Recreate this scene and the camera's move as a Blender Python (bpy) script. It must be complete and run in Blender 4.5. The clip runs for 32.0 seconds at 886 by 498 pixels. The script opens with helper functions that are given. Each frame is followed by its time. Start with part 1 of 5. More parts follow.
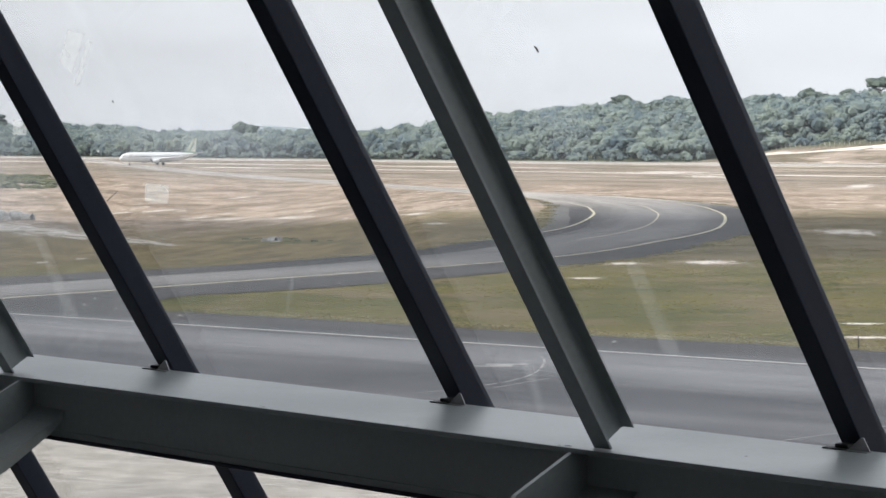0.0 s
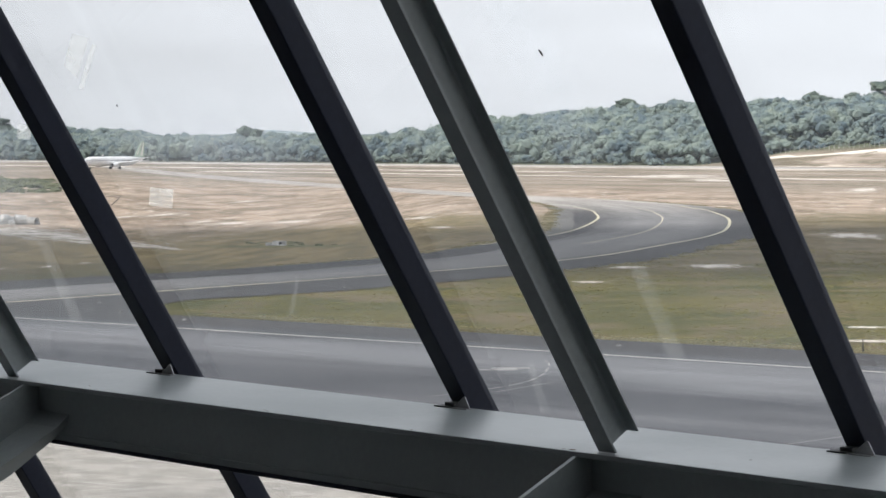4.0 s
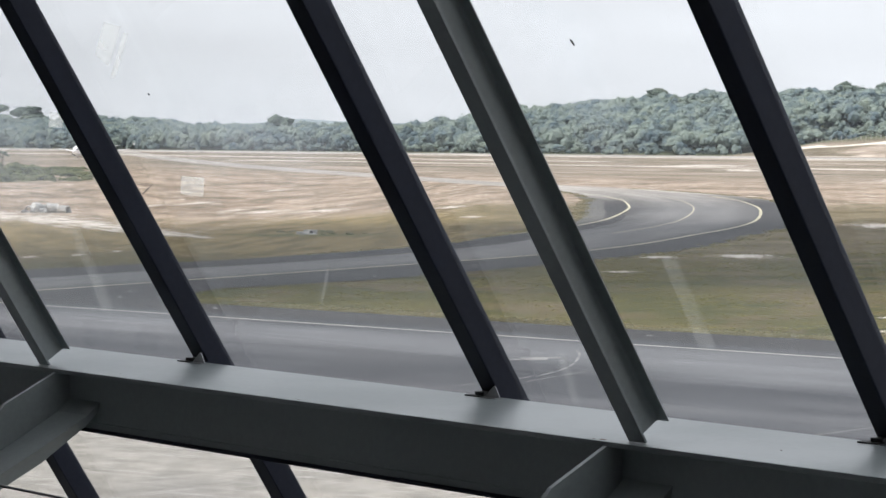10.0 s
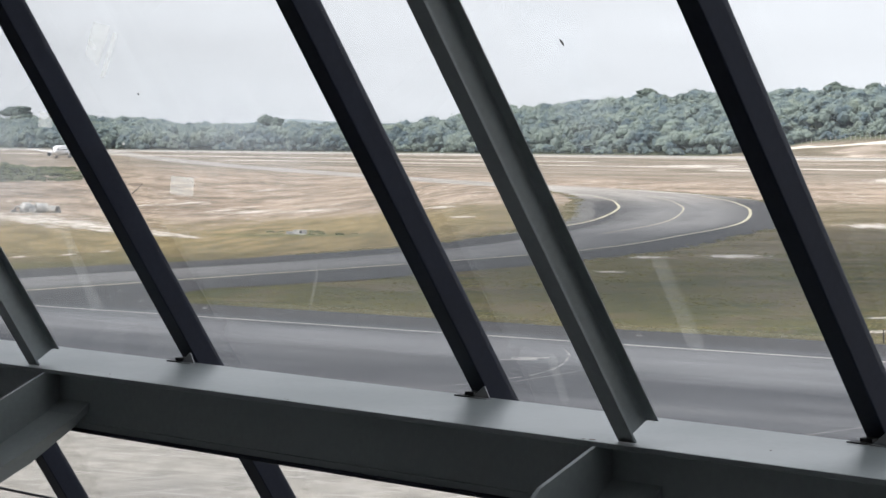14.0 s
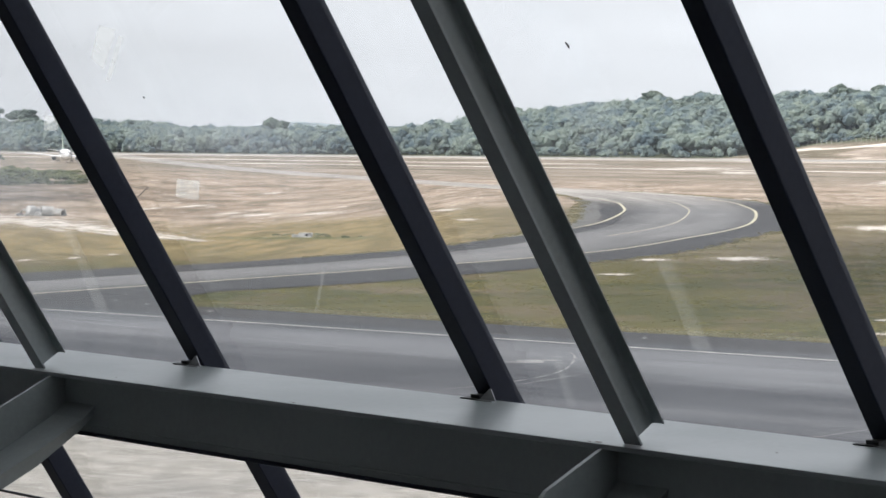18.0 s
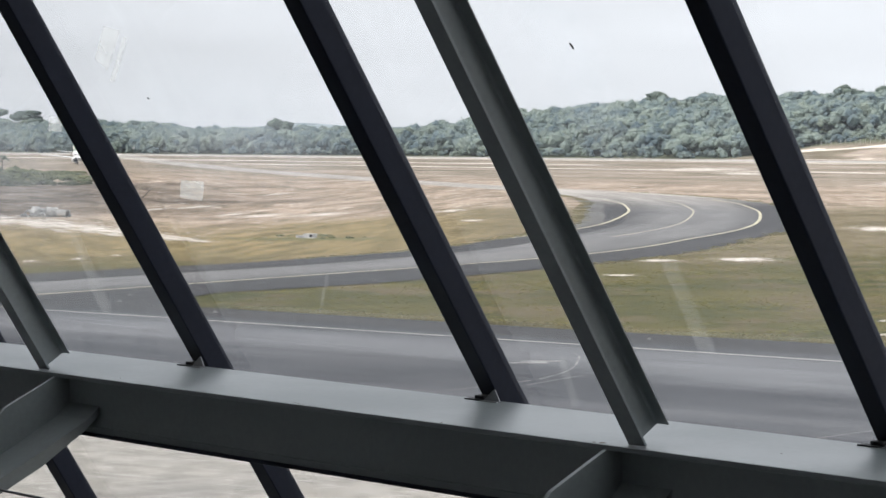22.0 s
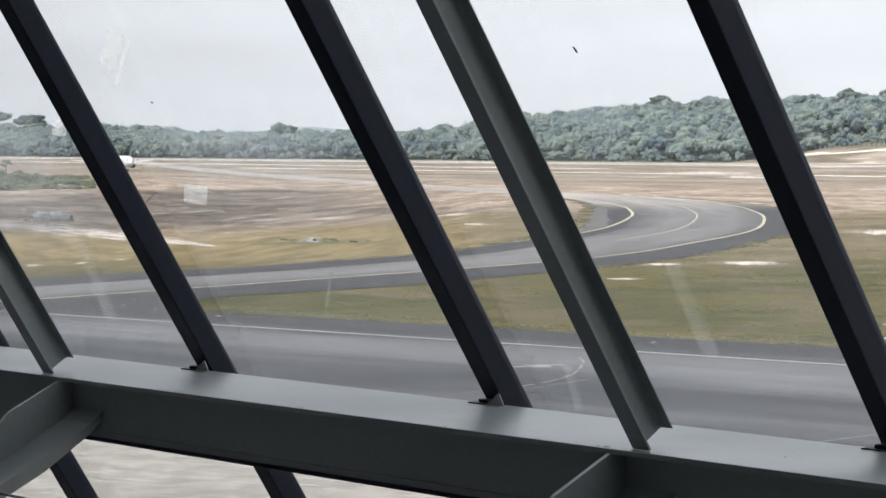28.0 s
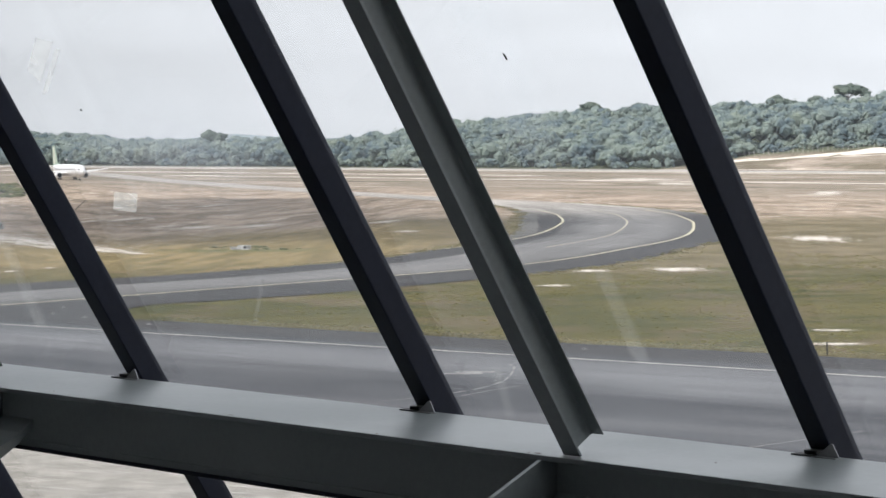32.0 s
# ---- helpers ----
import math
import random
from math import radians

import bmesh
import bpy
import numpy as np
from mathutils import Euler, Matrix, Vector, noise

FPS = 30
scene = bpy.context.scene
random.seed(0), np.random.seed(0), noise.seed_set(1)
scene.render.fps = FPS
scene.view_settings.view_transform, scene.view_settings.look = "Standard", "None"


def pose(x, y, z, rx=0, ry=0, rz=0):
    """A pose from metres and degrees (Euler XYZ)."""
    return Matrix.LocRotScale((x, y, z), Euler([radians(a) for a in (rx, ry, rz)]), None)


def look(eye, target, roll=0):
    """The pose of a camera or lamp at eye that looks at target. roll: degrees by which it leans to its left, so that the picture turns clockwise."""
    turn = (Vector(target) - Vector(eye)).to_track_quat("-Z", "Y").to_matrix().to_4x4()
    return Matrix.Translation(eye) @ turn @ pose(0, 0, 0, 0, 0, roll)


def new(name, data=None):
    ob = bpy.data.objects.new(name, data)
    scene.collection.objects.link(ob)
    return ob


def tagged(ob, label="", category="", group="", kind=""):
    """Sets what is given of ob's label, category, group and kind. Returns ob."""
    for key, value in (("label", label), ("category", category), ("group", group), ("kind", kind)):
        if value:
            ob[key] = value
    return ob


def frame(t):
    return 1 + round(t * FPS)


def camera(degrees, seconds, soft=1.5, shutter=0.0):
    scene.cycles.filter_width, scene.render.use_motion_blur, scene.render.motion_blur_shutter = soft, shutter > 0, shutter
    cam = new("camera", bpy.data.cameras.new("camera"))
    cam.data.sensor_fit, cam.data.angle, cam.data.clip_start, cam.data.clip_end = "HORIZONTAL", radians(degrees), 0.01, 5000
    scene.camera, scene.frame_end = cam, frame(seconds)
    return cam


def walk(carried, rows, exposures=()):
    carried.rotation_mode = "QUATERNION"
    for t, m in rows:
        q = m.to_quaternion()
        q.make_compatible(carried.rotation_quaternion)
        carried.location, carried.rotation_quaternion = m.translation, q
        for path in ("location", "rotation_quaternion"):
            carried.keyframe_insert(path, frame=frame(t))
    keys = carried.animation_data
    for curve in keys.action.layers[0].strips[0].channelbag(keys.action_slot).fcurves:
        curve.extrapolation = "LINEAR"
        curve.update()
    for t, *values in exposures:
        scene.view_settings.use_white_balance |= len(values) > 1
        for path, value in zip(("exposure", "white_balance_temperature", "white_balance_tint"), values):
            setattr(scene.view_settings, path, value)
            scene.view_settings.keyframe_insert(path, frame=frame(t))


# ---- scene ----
# Camera in the terminal, held by hand, 12 m over the apron. x runs along the facade, y out over the airfield.
EYE = (0.0, 0.0, 12.0)
EXPOSURES = ((0.0, 0.32), (12.0, 0.38), (22.0, 0.38), (30.0, 0.38), (32.0, 0.32))
SKY_WHITE = (9.4, 9.72, 10.1)
# share of scattering in the panes, put there in place of air haze
VEIL = (0.020, 0.046)
cam = camera(19.0, 32.0, soft=1.5)
PATH = [
    (0, 87.605, -0.001, 49.340),
    (0.5, 87.598, 0.024, 49.504),
    (1, 87.603, 0.017, 49.337),
    (1.5, 87.623, -0.000, 49.323),
    (2, 87.623, -0.009, 49.229),
    (2.5, 87.656, 0.042, 49.223),
    (4.5, 87.688, 0.040, 49.463),
    (5, 87.694, 0.087, 49.221),
    (5.5, 87.694, 0.026, 49.150),
    (6, 87.539, -0.008, 50.279),
    (6.5, 87.545, -0.025, 50.457),
    (7, 87.526, -0.023, 50.666),
    (7.5, 87.554, -0.090, 50.710),
    (8, 87.440, -0.129, 50.311),
    (8.5, 87.447, -0.105, 50.244),
    (9, 87.454, -0.083, 50.074),
    (9.5, 87.448, -0.103, 50.053),
    (10, 87.456, -0.091, 50.105),
    (10.5, 87.448, -0.083, 50.047),
    (11, 87.455, -0.064, 50.128),
    (11.5, 87.455, -0.085, 50.132),
    (12, 87.444, -0.110, 50.194),
    (12.5, 87.446, -0.088, 50.063),
    (13, 87.450, -0.073, 49.954),
    (13.5, 87.458, -0.119, 49.798),
    (14, 87.458, -0.119, 49.882),
    (14.5, 87.481, -0.055, 49.980),
    (16.5, 87.494, -0.083, 50.153),
    (17, 87.494, -0.087, 50.043),
    (17.5, 87.501, -0.018, 50.002),
    (18, 87.517, -0.035, 50.003),
    (18.5, 87.538, -0.020, 50.038),
    (19, 87.538, -0.022, 50.160),
    (19.5, 87.535, -0.015, 50.261),
    (20, 87.523, 0.010, 50.327),
    (20.5, 87.524, -0.042, 50.329),
    (21, 87.527, -0.052, 50.186),
    (21.5, 87.529, -0.056, 50.137),
    (22, 87.535, -0.021, 50.094),
    (22.5, 87.535, -0.020, 50.168),
    (23, 87.535, -0.020, 50.168),
    (23.5, 87.539, -0.009, 50.203),
    (24, 87.551, -0.035, 50.202),
    (24.5, 87.543, -0.011, 50.343),
    (25, 87.543, -0.005, 50.254),
    (25.5, 87.551, 0.004, 50.170),
    (27.5, 87.620, 0.007, 50.138),
    (28, 87.619, 0.036, 50.173),
    (28.5, 87.613, 0.017, 50.213),
    (29, 87.611, -0.005, 50.222),
    (29.5, 87.619, 0.037, 50.087),
    (30, 87.624, 0.022, 49.865),
    (30.5, 87.626, 0.045, 49.951),
    (31, 87.622, 0.010, 50.055),
    (31.5, 87.690, 0.048, 49.302),
    (32, 87.770, 0.135, 48.665),
]
walk(cam, [(t, pose(*EYE, rx, ry, rz)) for t, rx, ry, rz in PATH], EXPOSURES)

# ---- world, sun ----
world = bpy.data.worlds.new("sky")
scene.world = world
world.use_nodes = True
wt = world.node_tree
wt.nodes.clear()
SUN_EL, SUN_AZ = 56.0, 200.0   # azimuth clockwise from +y
w_out = wt.nodes.new("ShaderNodeOutputWorld")
w_bg = wt.nodes.new("ShaderNodeBackground")
w_sky = wt.nodes.new("ShaderNodeTexSky")
w_sky.sky_type = "NISHITA"
w_sky.sun_disc = False
w_sky.sun_elevation, w_sky.sun_rotation = radians(SUN_EL), radians(SUN_AZ)
w_sky.air_density, w_sky.dust_density, w_sky.ozone_density = 1.0, 6.0, 1.0
# thin high cloud over the whole sky
w_co = wt.nodes.new("ShaderNodeTexCoord")
w_map = wt.nodes.new("ShaderNodeMapping")
w_map.inputs["Scale"].default_value = (1.0, 1.0, 5.0)
w_noise = wt.nodes.new("ShaderNodeTexNoise")
w_noise.inputs["Scale"].default_value = 7.0
w_noise.inputs["Detail"].default_value = 6.0
w_ramp = wt.nodes.new("ShaderNodeMapRange")
w_ramp.inputs["From Min"].default_value, w_ramp.inputs["From Max"].default_value = 0.35, 0.7
w_ramp.inputs["To Min"].default_value, w_ramp.inputs["To Max"].default_value = 0.80, 0.95
w_mix = wt.nodes.new("ShaderNodeMix")
w_mix.data_type = "RGBA"
w_mix.inputs["B"].default_value = (SKY_WHITE[0], SKY_WHITE[1], SKY_WHITE[2], 1)
w_bg.inputs["Strength"].default_value = 0.1
wt.links.new(w_co.outputs["Generated"], w_map.inputs["Vector"])
wt.links.new(w_map.outputs["Vector"], w_noise.inputs["Vector"])
wt.links.new(w_noise.outputs["Fac"], w_ramp.inputs["Value"])
wt.links.new(w_ramp.outputs["Result"], w_mix.inputs["Factor"])
wt.links.new(w_sky.outputs["Color"], w_mix.inputs["A"])
wt.links.new(w_mix.outputs["Result"], w_bg.inputs["Color"])
wt.links.new(w_bg.outputs["Background"], w_out.inputs["Surface"])

sun = new("sun", bpy.data.lights.new("sun", "SUN"))
sun.data.energy, sun.data.angle, sun.data.color = 4.0, radians(3.0), (1.0, 0.965, 0.92)
sun_dir = Vector((math.sin(radians(SUN_AZ)) * math.cos(radians(SUN_EL)),
                  math.cos(radians(SUN_AZ)) * math.cos(radians(SUN_EL)), math.sin(radians(SUN_EL))))
sun.matrix_world = look(sun_dir * 100, (0, 0, 0))

# ---- materials ----
def nodes_of(name):
    m = bpy.data.materials.new(name)
    m.use_nodes = True
    nt = m.node_tree
    nt.nodes.clear()
    out = nt.nodes.new("ShaderNodeOutputMaterial")
    return m, nt, out


def mapped(nt, coord, scale):
    if coord == "World":
        src = nt.nodes.new("ShaderNodeNewGeometry").outputs["Position"]
    else:
        src = nt.nodes.new("ShaderNodeTexCoord").outputs["Object"]
    mp = nt.nodes.new("ShaderNodeMapping")
    mp.inputs["Scale"].default_value = scale
    nt.links.new(src, mp.inputs["Vector"])
    return mp.outputs["Vector"]


def turned(nt, angle, size):
    """World position in axes turned by an angle, in units of the given sizes."""
    mp = nt.nodes.new("ShaderNodeMapping")
    mp.vector_type = "TEXTURE"
    mp.inputs["Rotation"].default_value = (0, 0, radians(angle))
    mp.inputs["Scale"].default_value = size
    nt.links.new(nt.nodes.new("ShaderNodeNewGeometry").outputs["Position"], mp.inputs["Vector"])
    return mp.outputs["Vector"]


def noise_of(nt, vec, scale, detail=4.0, rough=0.55):
    n = nt.nodes.new("ShaderNodeTexNoise")
    n.inputs["Scale"].default_value = scale
    n.inputs["Detail"].default_value = detail
    n.inputs["Roughness"].default_value = rough
    nt.links.new(vec, n.inputs["Vector"])
    return n.outputs["Fac"]


def ranged(nt, value, a, b, c=0.0, d=1.0, smooth=True):
    r = nt.nodes.new("ShaderNodeMapRange")
    r.interpolation_type = "SMOOTHSTEP" if smooth else "LINEAR"
    for key, v in (("From Min", a), ("From Max", b), ("To Min", c), ("To Max", d)):
        r.inputs[key].default_value = v
    nt.links.new(value, r.inputs["Value"])
    return r.outputs["Result"]


def mixed(nt, fac, a, b, blend="MIX"):
    m = nt.nodes.new("ShaderNodeMix")
    m.data_type, m.blend_type = "RGBA", blend
    for key, v in (("Factor", fac), ("A", a), ("B", b)):
        if isinstance(v, (tuple, list)):
            m.inputs[key].default_value = (*v, 1.0)
        elif isinstance(v, (int, float)):
            m.inputs[key].default_value = v
        else:
            nt.links.new(v, m.inputs[key])
    return m.outputs["Result"]


def calc(nt, op, a, b=0.0):
    m = nt.nodes.new("ShaderNodeMath")
    m.operation = op
    for i, v in enumerate((a, b)):
        if isinstance(v, (int, float)):
            m.inputs[i].default_value = v
        else:
            nt.links.new(v, m.inputs[i])
    return m.outputs["Value"]


def finish(nt, out, col, rough, metal=0.0, bump=None, strength=0.2, dist=0.01, spec=0.5):
    p = nt.nodes.new("ShaderNodeBsdfPrincipled")
    for key, v in (("Base Color", col), ("Roughness", rough), ("Metallic", metal), ("Specular IOR Level", spec)):
        if isinstance(v, (tuple, list)):
            p.inputs[key].default_value = (*v, 1.0)
        elif isinstance(v, (int, float)):
            p.inputs[key].default_value = v
        else:
            nt.links.new(v, p.inputs[key])
    if bump is not None:
        b = nt.nodes.new("ShaderNodeBump")
        b.inputs["Strength"].default_value, b.inputs["Distance"].default_value = strength, dist
        nt.links.new(bump, b.inputs["Height"])
        nt.links.new(b.outputs["Normal"], p.inputs["Normal"])
    nt.links.new(p.outputs["BSDF"], out.inputs["Surface"])
    return p


def surface(name, a, b, big=1.0, fine=20.0, rough=(0.5, 0.7), metal=0.0, bump=0.2, dist=0.01, coord="Object", scale=(1, 1, 1), spec=0.5):
    """Two tones mixed at two scales of noise, with relief and uneven gloss."""
    m, nt, out = nodes_of(name)
    v = mapped(nt, coord, scale)
    n1, n2 = noise_of(nt, v, big, 5.0), noise_of(nt, v, fine, 3.0)
    f = calc(nt, "ADD", calc(nt, "MULTIPLY", n1, 0.65), calc(nt, "MULTIPLY", n2, 0.35))
    col = mixed(nt, ranged(nt, f, 0.35, 0.65), a, b)
    r = ranged(nt, n1, 0.3, 0.7, rough[0], rough[1])
    finish(nt, out, col, r, metal, n2, bump, dist, spec)
    return m


STEEL = surface("painted_grey_steel", (0.205, 0.229, 0.230), (0.252, 0.280, 0.280), 1.6, 60, (0.30, 0.44), 0.0, 0.08, 0.001, "World", spec=1.0)
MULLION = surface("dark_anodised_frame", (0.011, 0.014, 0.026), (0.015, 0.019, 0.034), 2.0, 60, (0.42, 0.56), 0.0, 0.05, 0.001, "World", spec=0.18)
RUST = surface("rusted_steel", (0.10, 0.06, 0.04), (0.19, 0.12, 0.08), 30, 200, (0.8, 0.95), 0, 0.3, 0.001)
CLIP = surface("dull_aluminium_clip", (0.26, 0.26, 0.27), (0.36, 0.36, 0.37), 9, 80, (0.35, 0.5), 0.6, 0.1, 0.001)
RUBBER = surface("black_rubber", (0.012, 0.012, 0.013), (0.022, 0.022, 0.022), 5, 40, (0.6, 0.8), 0, 0.1, 0.002)
CABLE = surface("grey_steel_cable", (0.10, 0.105, 0.11), (0.16, 0.165, 0.17), 10, 90, (0.35, 0.5), 0.5, 0.2, 0.001)
PLASTER = surface("pale_plaster", (0.54, 0.54, 0.53), (0.61, 0.61, 0.60), 0.8, 25, (0.7, 0.85), 0, 0.1, 0.003, "World")
FLOORING = surface("dark_grey_terrazzo", (0.20, 0.204, 0.206), (0.26, 0.264, 0.266), 3.0, 90, (0.25, 0.4), 0, 0.05, 0.001, "World")
CEILING = surface("white_ceiling_panels", (0.50, 0.50, 0.51), (0.58, 0.58, 0.59), 1.0, 30, (0.6, 0.8), 0, 0.1, 0.003, "World")
def paved(name, dark, pale, ramp, streak=0.5, far=(5000, 5001)):
    """Asphalt laid along a line: u in metres along it, v across. Paler where wheels run, streaked lengthwise, with patches."""
    m, nt, out = nodes_of(name)
    uv = nt.nodes.new("ShaderNodeUVMap").outputs["UV"]
    sep = nt.nodes.new("ShaderNodeSeparateXYZ")
    nt.links.new(uv, sep.inputs[0])
    mp = nt.nodes.new("ShaderNodeMapping")
    mp.inputs["Scale"].default_value = (0.018, 0.24, 1)
    nt.links.new(uv, mp.inputs["Vector"])
    lines = noise_of(nt, mp.outputs["Vector"], 1.0, 5.0, 0.65)
    blot = noise_of(nt, mapped(nt, "World", (1, 1, 1)), 0.06, 5.0, 0.6)
    grit = noise_of(nt, mapped(nt, "World", (1, 1, 1)), 2.5, 4.0, 0.7)
    wear = ranged(nt, calc(nt, "ABSOLUTE", calc(nt, "SUBTRACT", sep.outputs["Y"], ramp[0])), ramp[1], ramp[2], 1.0, 0.0)
    f = calc(nt, "ADD", calc(nt, "MULTIPLY", wear, 0.55), calc(nt, "MULTIPLY", calc(nt, "SUBTRACT", lines, 0.5), streak * 2.0))
    f = calc(nt, "ADD", f, calc(nt, "MULTIPLY", calc(nt, "SUBTRACT", blot, 0.5), 0.95))
    f = calc(nt, "ADD", f, calc(nt, "MULTIPLY", calc(nt, "SUBTRACT", grit, 0.5), 0.25))
    col = mixed(nt, ranged(nt, f, -0.15, 0.85, 0, 1, False), dark, pale)
    # paler tone mixed in along the line, from far[0] to far[1]
    far_tone = mixed(nt, ranged(nt, lines, 0.4, 0.65), (0.31, 0.285, 0.255), (0.50, 0.465, 0.42))
    col = mixed(nt, ranged(nt, sep.outputs["X"], far[0], far[1], 0.0, 0.85), col, far_tone)
    finish(nt, out, col, ranged(nt, blot, 0.3, 0.7, 0.72, 0.9), 0.0, grit, 0.4, 0.02, 0.12)
    return m


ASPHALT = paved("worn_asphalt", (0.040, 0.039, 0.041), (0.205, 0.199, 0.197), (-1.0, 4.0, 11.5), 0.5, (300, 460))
NEAR_ASPHALT = paved("worn_apron_asphalt", (0.046, 0.048, 0.054), (0.172, 0.173, 0.182), (-7.5, 1.0, 10.0), 0.75)
MARGIN = surface("gritty_worn_asphalt", (0.075, 0.072, 0.070), (0.170, 0.163, 0.155), 0.25, 1.6, (0.8, 0.92), 0, 0.4, 0.02, "World", spec=0.1)
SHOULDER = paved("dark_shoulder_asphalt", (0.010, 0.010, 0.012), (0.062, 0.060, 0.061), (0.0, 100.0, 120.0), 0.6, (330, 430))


def slab_concrete():
    """Pale apron concrete, mottled, with tyre scuffs and scratches in two directions."""
    m, nt, out = nodes_of("pale_apron_concrete")
    v = mapped(nt, "World", (1, 1, 1))
    big, mid, grit = noise_of(nt, v, 0.09, 5.0, 0.6), noise_of(nt, v, 0.7, 6.0, 0.7), noise_of(nt, v, 6.0, 3.0, 0.7)
    col = mixed(nt, ranged(nt, mid, 0.36, 0.64), (0.255, 0.238, 0.208), (0.405, 0.380, 0.338))
    col = mixed(nt, ranged(nt, big, 0.45, 0.65, 0.0, 0.5), col, (0.20, 0.19, 0.175))
    for angle, pale in ((20, 0.0), (78, 0.2)):
        scratch = noise_of(nt, turned(nt, angle, (6.0, 0.3, 1.0)), 1.0, 4.0, 0.65)
        col = mixed(nt, ranged(nt, scratch, 0.57 + pale * 0.1, 0.66, 0.0, 0.8), col, (0.52, 0.50, 0.47))
    col = mixed(nt, ranged(nt, grit, 0.5, 0.75, 0.0, 0.4), col, (0.18, 0.17, 0.16))
    finish(nt, out, col, ranged(nt, mid, 0.3, 0.7, 0.78, 0.92), 0.0, grit, 0.2, 0.01, 0.06)
    return m


CONCRETE = slab_concrete()
RUNWAY = surface("pale_runway", (0.34, 0.33, 0.31), (0.46, 0.44, 0.41), 0.01, 0.2, (0.8, 0.95), 0, 0.2, 0.02, "World", (1, 8, 1), 0.2)
YELLOW = surface("faded_yellow_paint", (0.40, 0.365, 0.25), (0.55, 0.51, 0.36), 0.15, 2.0, (0.6, 0.8), 0, 0.2, 0.003, "World")
WORN = surface("worn_pale_paint", (0.16, 0.16, 0.165), (0.30, 0.295, 0.28), 0.4, 3.0, (0.7, 0.85), 0, 0.2, 0.003, "World")
WHITEP = surface("faded_white_paint", (0.35, 0.335, 0.295), (0.49, 0.475, 0.43), 0.2, 2.0, (0.6, 0.8), 0, 0.2, 0.003, "World")
ROCK = surface("pale_concrete_rubble", (0.26, 0.26, 0.25), (0.62, 0.61, 0.58), 0.8, 5, (0.8, 0.95), 0, 0.5, 0.05, "World")
WOOD = surface("weathered_wood", (0.05, 0.045, 0.04), (0.12, 0.105, 0.09), 2, 20, (0.8, 0.95), 0, 0.4, 0.01)
BARK = surface("tree_bark", (0.10, 0.085, 0.07), (0.20, 0.175, 0.15), 0.4, 3, (0.85, 0.95), 0, 0.4, 0.05)
AC_WHITE = surface("white_aircraft_paint", (0.80, 0.81, 0.82), (0.86, 0.86, 0.86), 0.15, 1.5, (0.28, 0.4), 0, 0.02, 0.003)
AC_GREY = surface("grey_aircraft_paint", (0.42, 0.43, 0.45), (0.50, 0.51, 0.52), 0.3, 2.0, (0.35, 0.5), 0, 0.02, 0.003)
# tail green is washed out to carry the haze at that distance
AC_HAZED_GREEN = surface("hazed_green_tail_paint", (0.28, 0.39, 0.30), (0.36, 0.46, 0.36), 0.35, 1.5, (0.3, 0.45), 0, 0.02, 0.003)
AC_YELLOW = surface("yellow_tail_paint", (0.68, 0.68, 0.56), (0.75, 0.75, 0.64), 0.5, 2.0, (0.3, 0.45), 0, 0.02, 0.003)
AC_METAL = surface("bare_engine_metal", (0.45, 0.45, 0.46), (0.6, 0.6, 0.6), 1.0, 6.0, (0.25, 0.4), 0.9, 0.02, 0.003)
AC_DARK = surface("dark_aircraft_glass", (0.015, 0.018, 0.022), (0.03, 0.034, 0.04), 1.0, 5.0, (0.1, 0.2), 0, 0.02, 0.002)


def leaf_material(name, dark, light):
    """Leaves whose tone changes from crown to crown, from clump to clump and within a clump."""
    m, nt, out = nodes_of(name)
    g = nt.nodes.new("ShaderNodeNewGeometry")
    big = noise_of(nt, mapped(nt, "World", (1, 1, 0.6)), 0.085, 2.0)
    f = calc(nt, "ADD", calc(nt, "MULTIPLY", g.outputs["Random Per Island"], 0.20), calc(nt, "MULTIPLY", big, 1.15))
    col = mixed(nt, ranged(nt, f, 0.44, 0.86), dark, light)
    kinds = noise_of(nt, mapped(nt, "World", (1, 1, 0.5)), 0.06, 3.0, 0.6)
    col = mixed(nt, ranged(nt, kinds, 0.54, 0.64, 0.0, 0.55), col, mixed(nt, 0.45, light, (0.40, 0.42, 0.27)))
    mottle = noise_of(nt, mapped(nt, "World", (1, 1, 1)), 0.7, 3.0, 0.8)
    col = mixed(nt, ranged(nt, mottle, 0.46, 0.58, 0.3, 0.0), col, dark)
    d = nt.nodes.new("ShaderNodeBsdfDiffuse")
    t = nt.nodes.new("ShaderNodeBsdfTranslucent")
    mx = nt.nodes.new("ShaderNodeMixShader")
    mx.inputs[0].default_value = 0.5
    nt.links.new(col, d.inputs["Color"])
    nt.links.new(col, t.inputs["Color"])
    nt.links.new(d.outputs["BSDF"], mx.inputs[1])
    nt.links.new(t.outputs["BSDF"], mx.inputs[2])
    nt.links.new(mx.outputs["Shader"], out.inputs["Surface"])
    return m


# pale bluish leaves: the haze over the far woods is put into the colour
LEAF_HAZED = leaf_material("hazed_rainforest_leaves", (0.196, 0.264, 0.294), (0.420, 0.488, 0.420))
LEAF_DARK = leaf_material("dark_leaves", (0.130, 0.172, 0.155), (0.23, 0.285, 0.23))
SCRUB = leaf_material("scrub_leaves", (0.125, 0.150, 0.085), (0.33, 0.345, 0.185))
FIELD_GRASS = leaf_material("olive_grass_blades", (0.150, 0.140, 0.036), (0.270, 0.240, 0.085))
GRASS = leaf_material("straw_grass_blades", (0.21, 0.19, 0.10), (0.38, 0.34, 0.20))
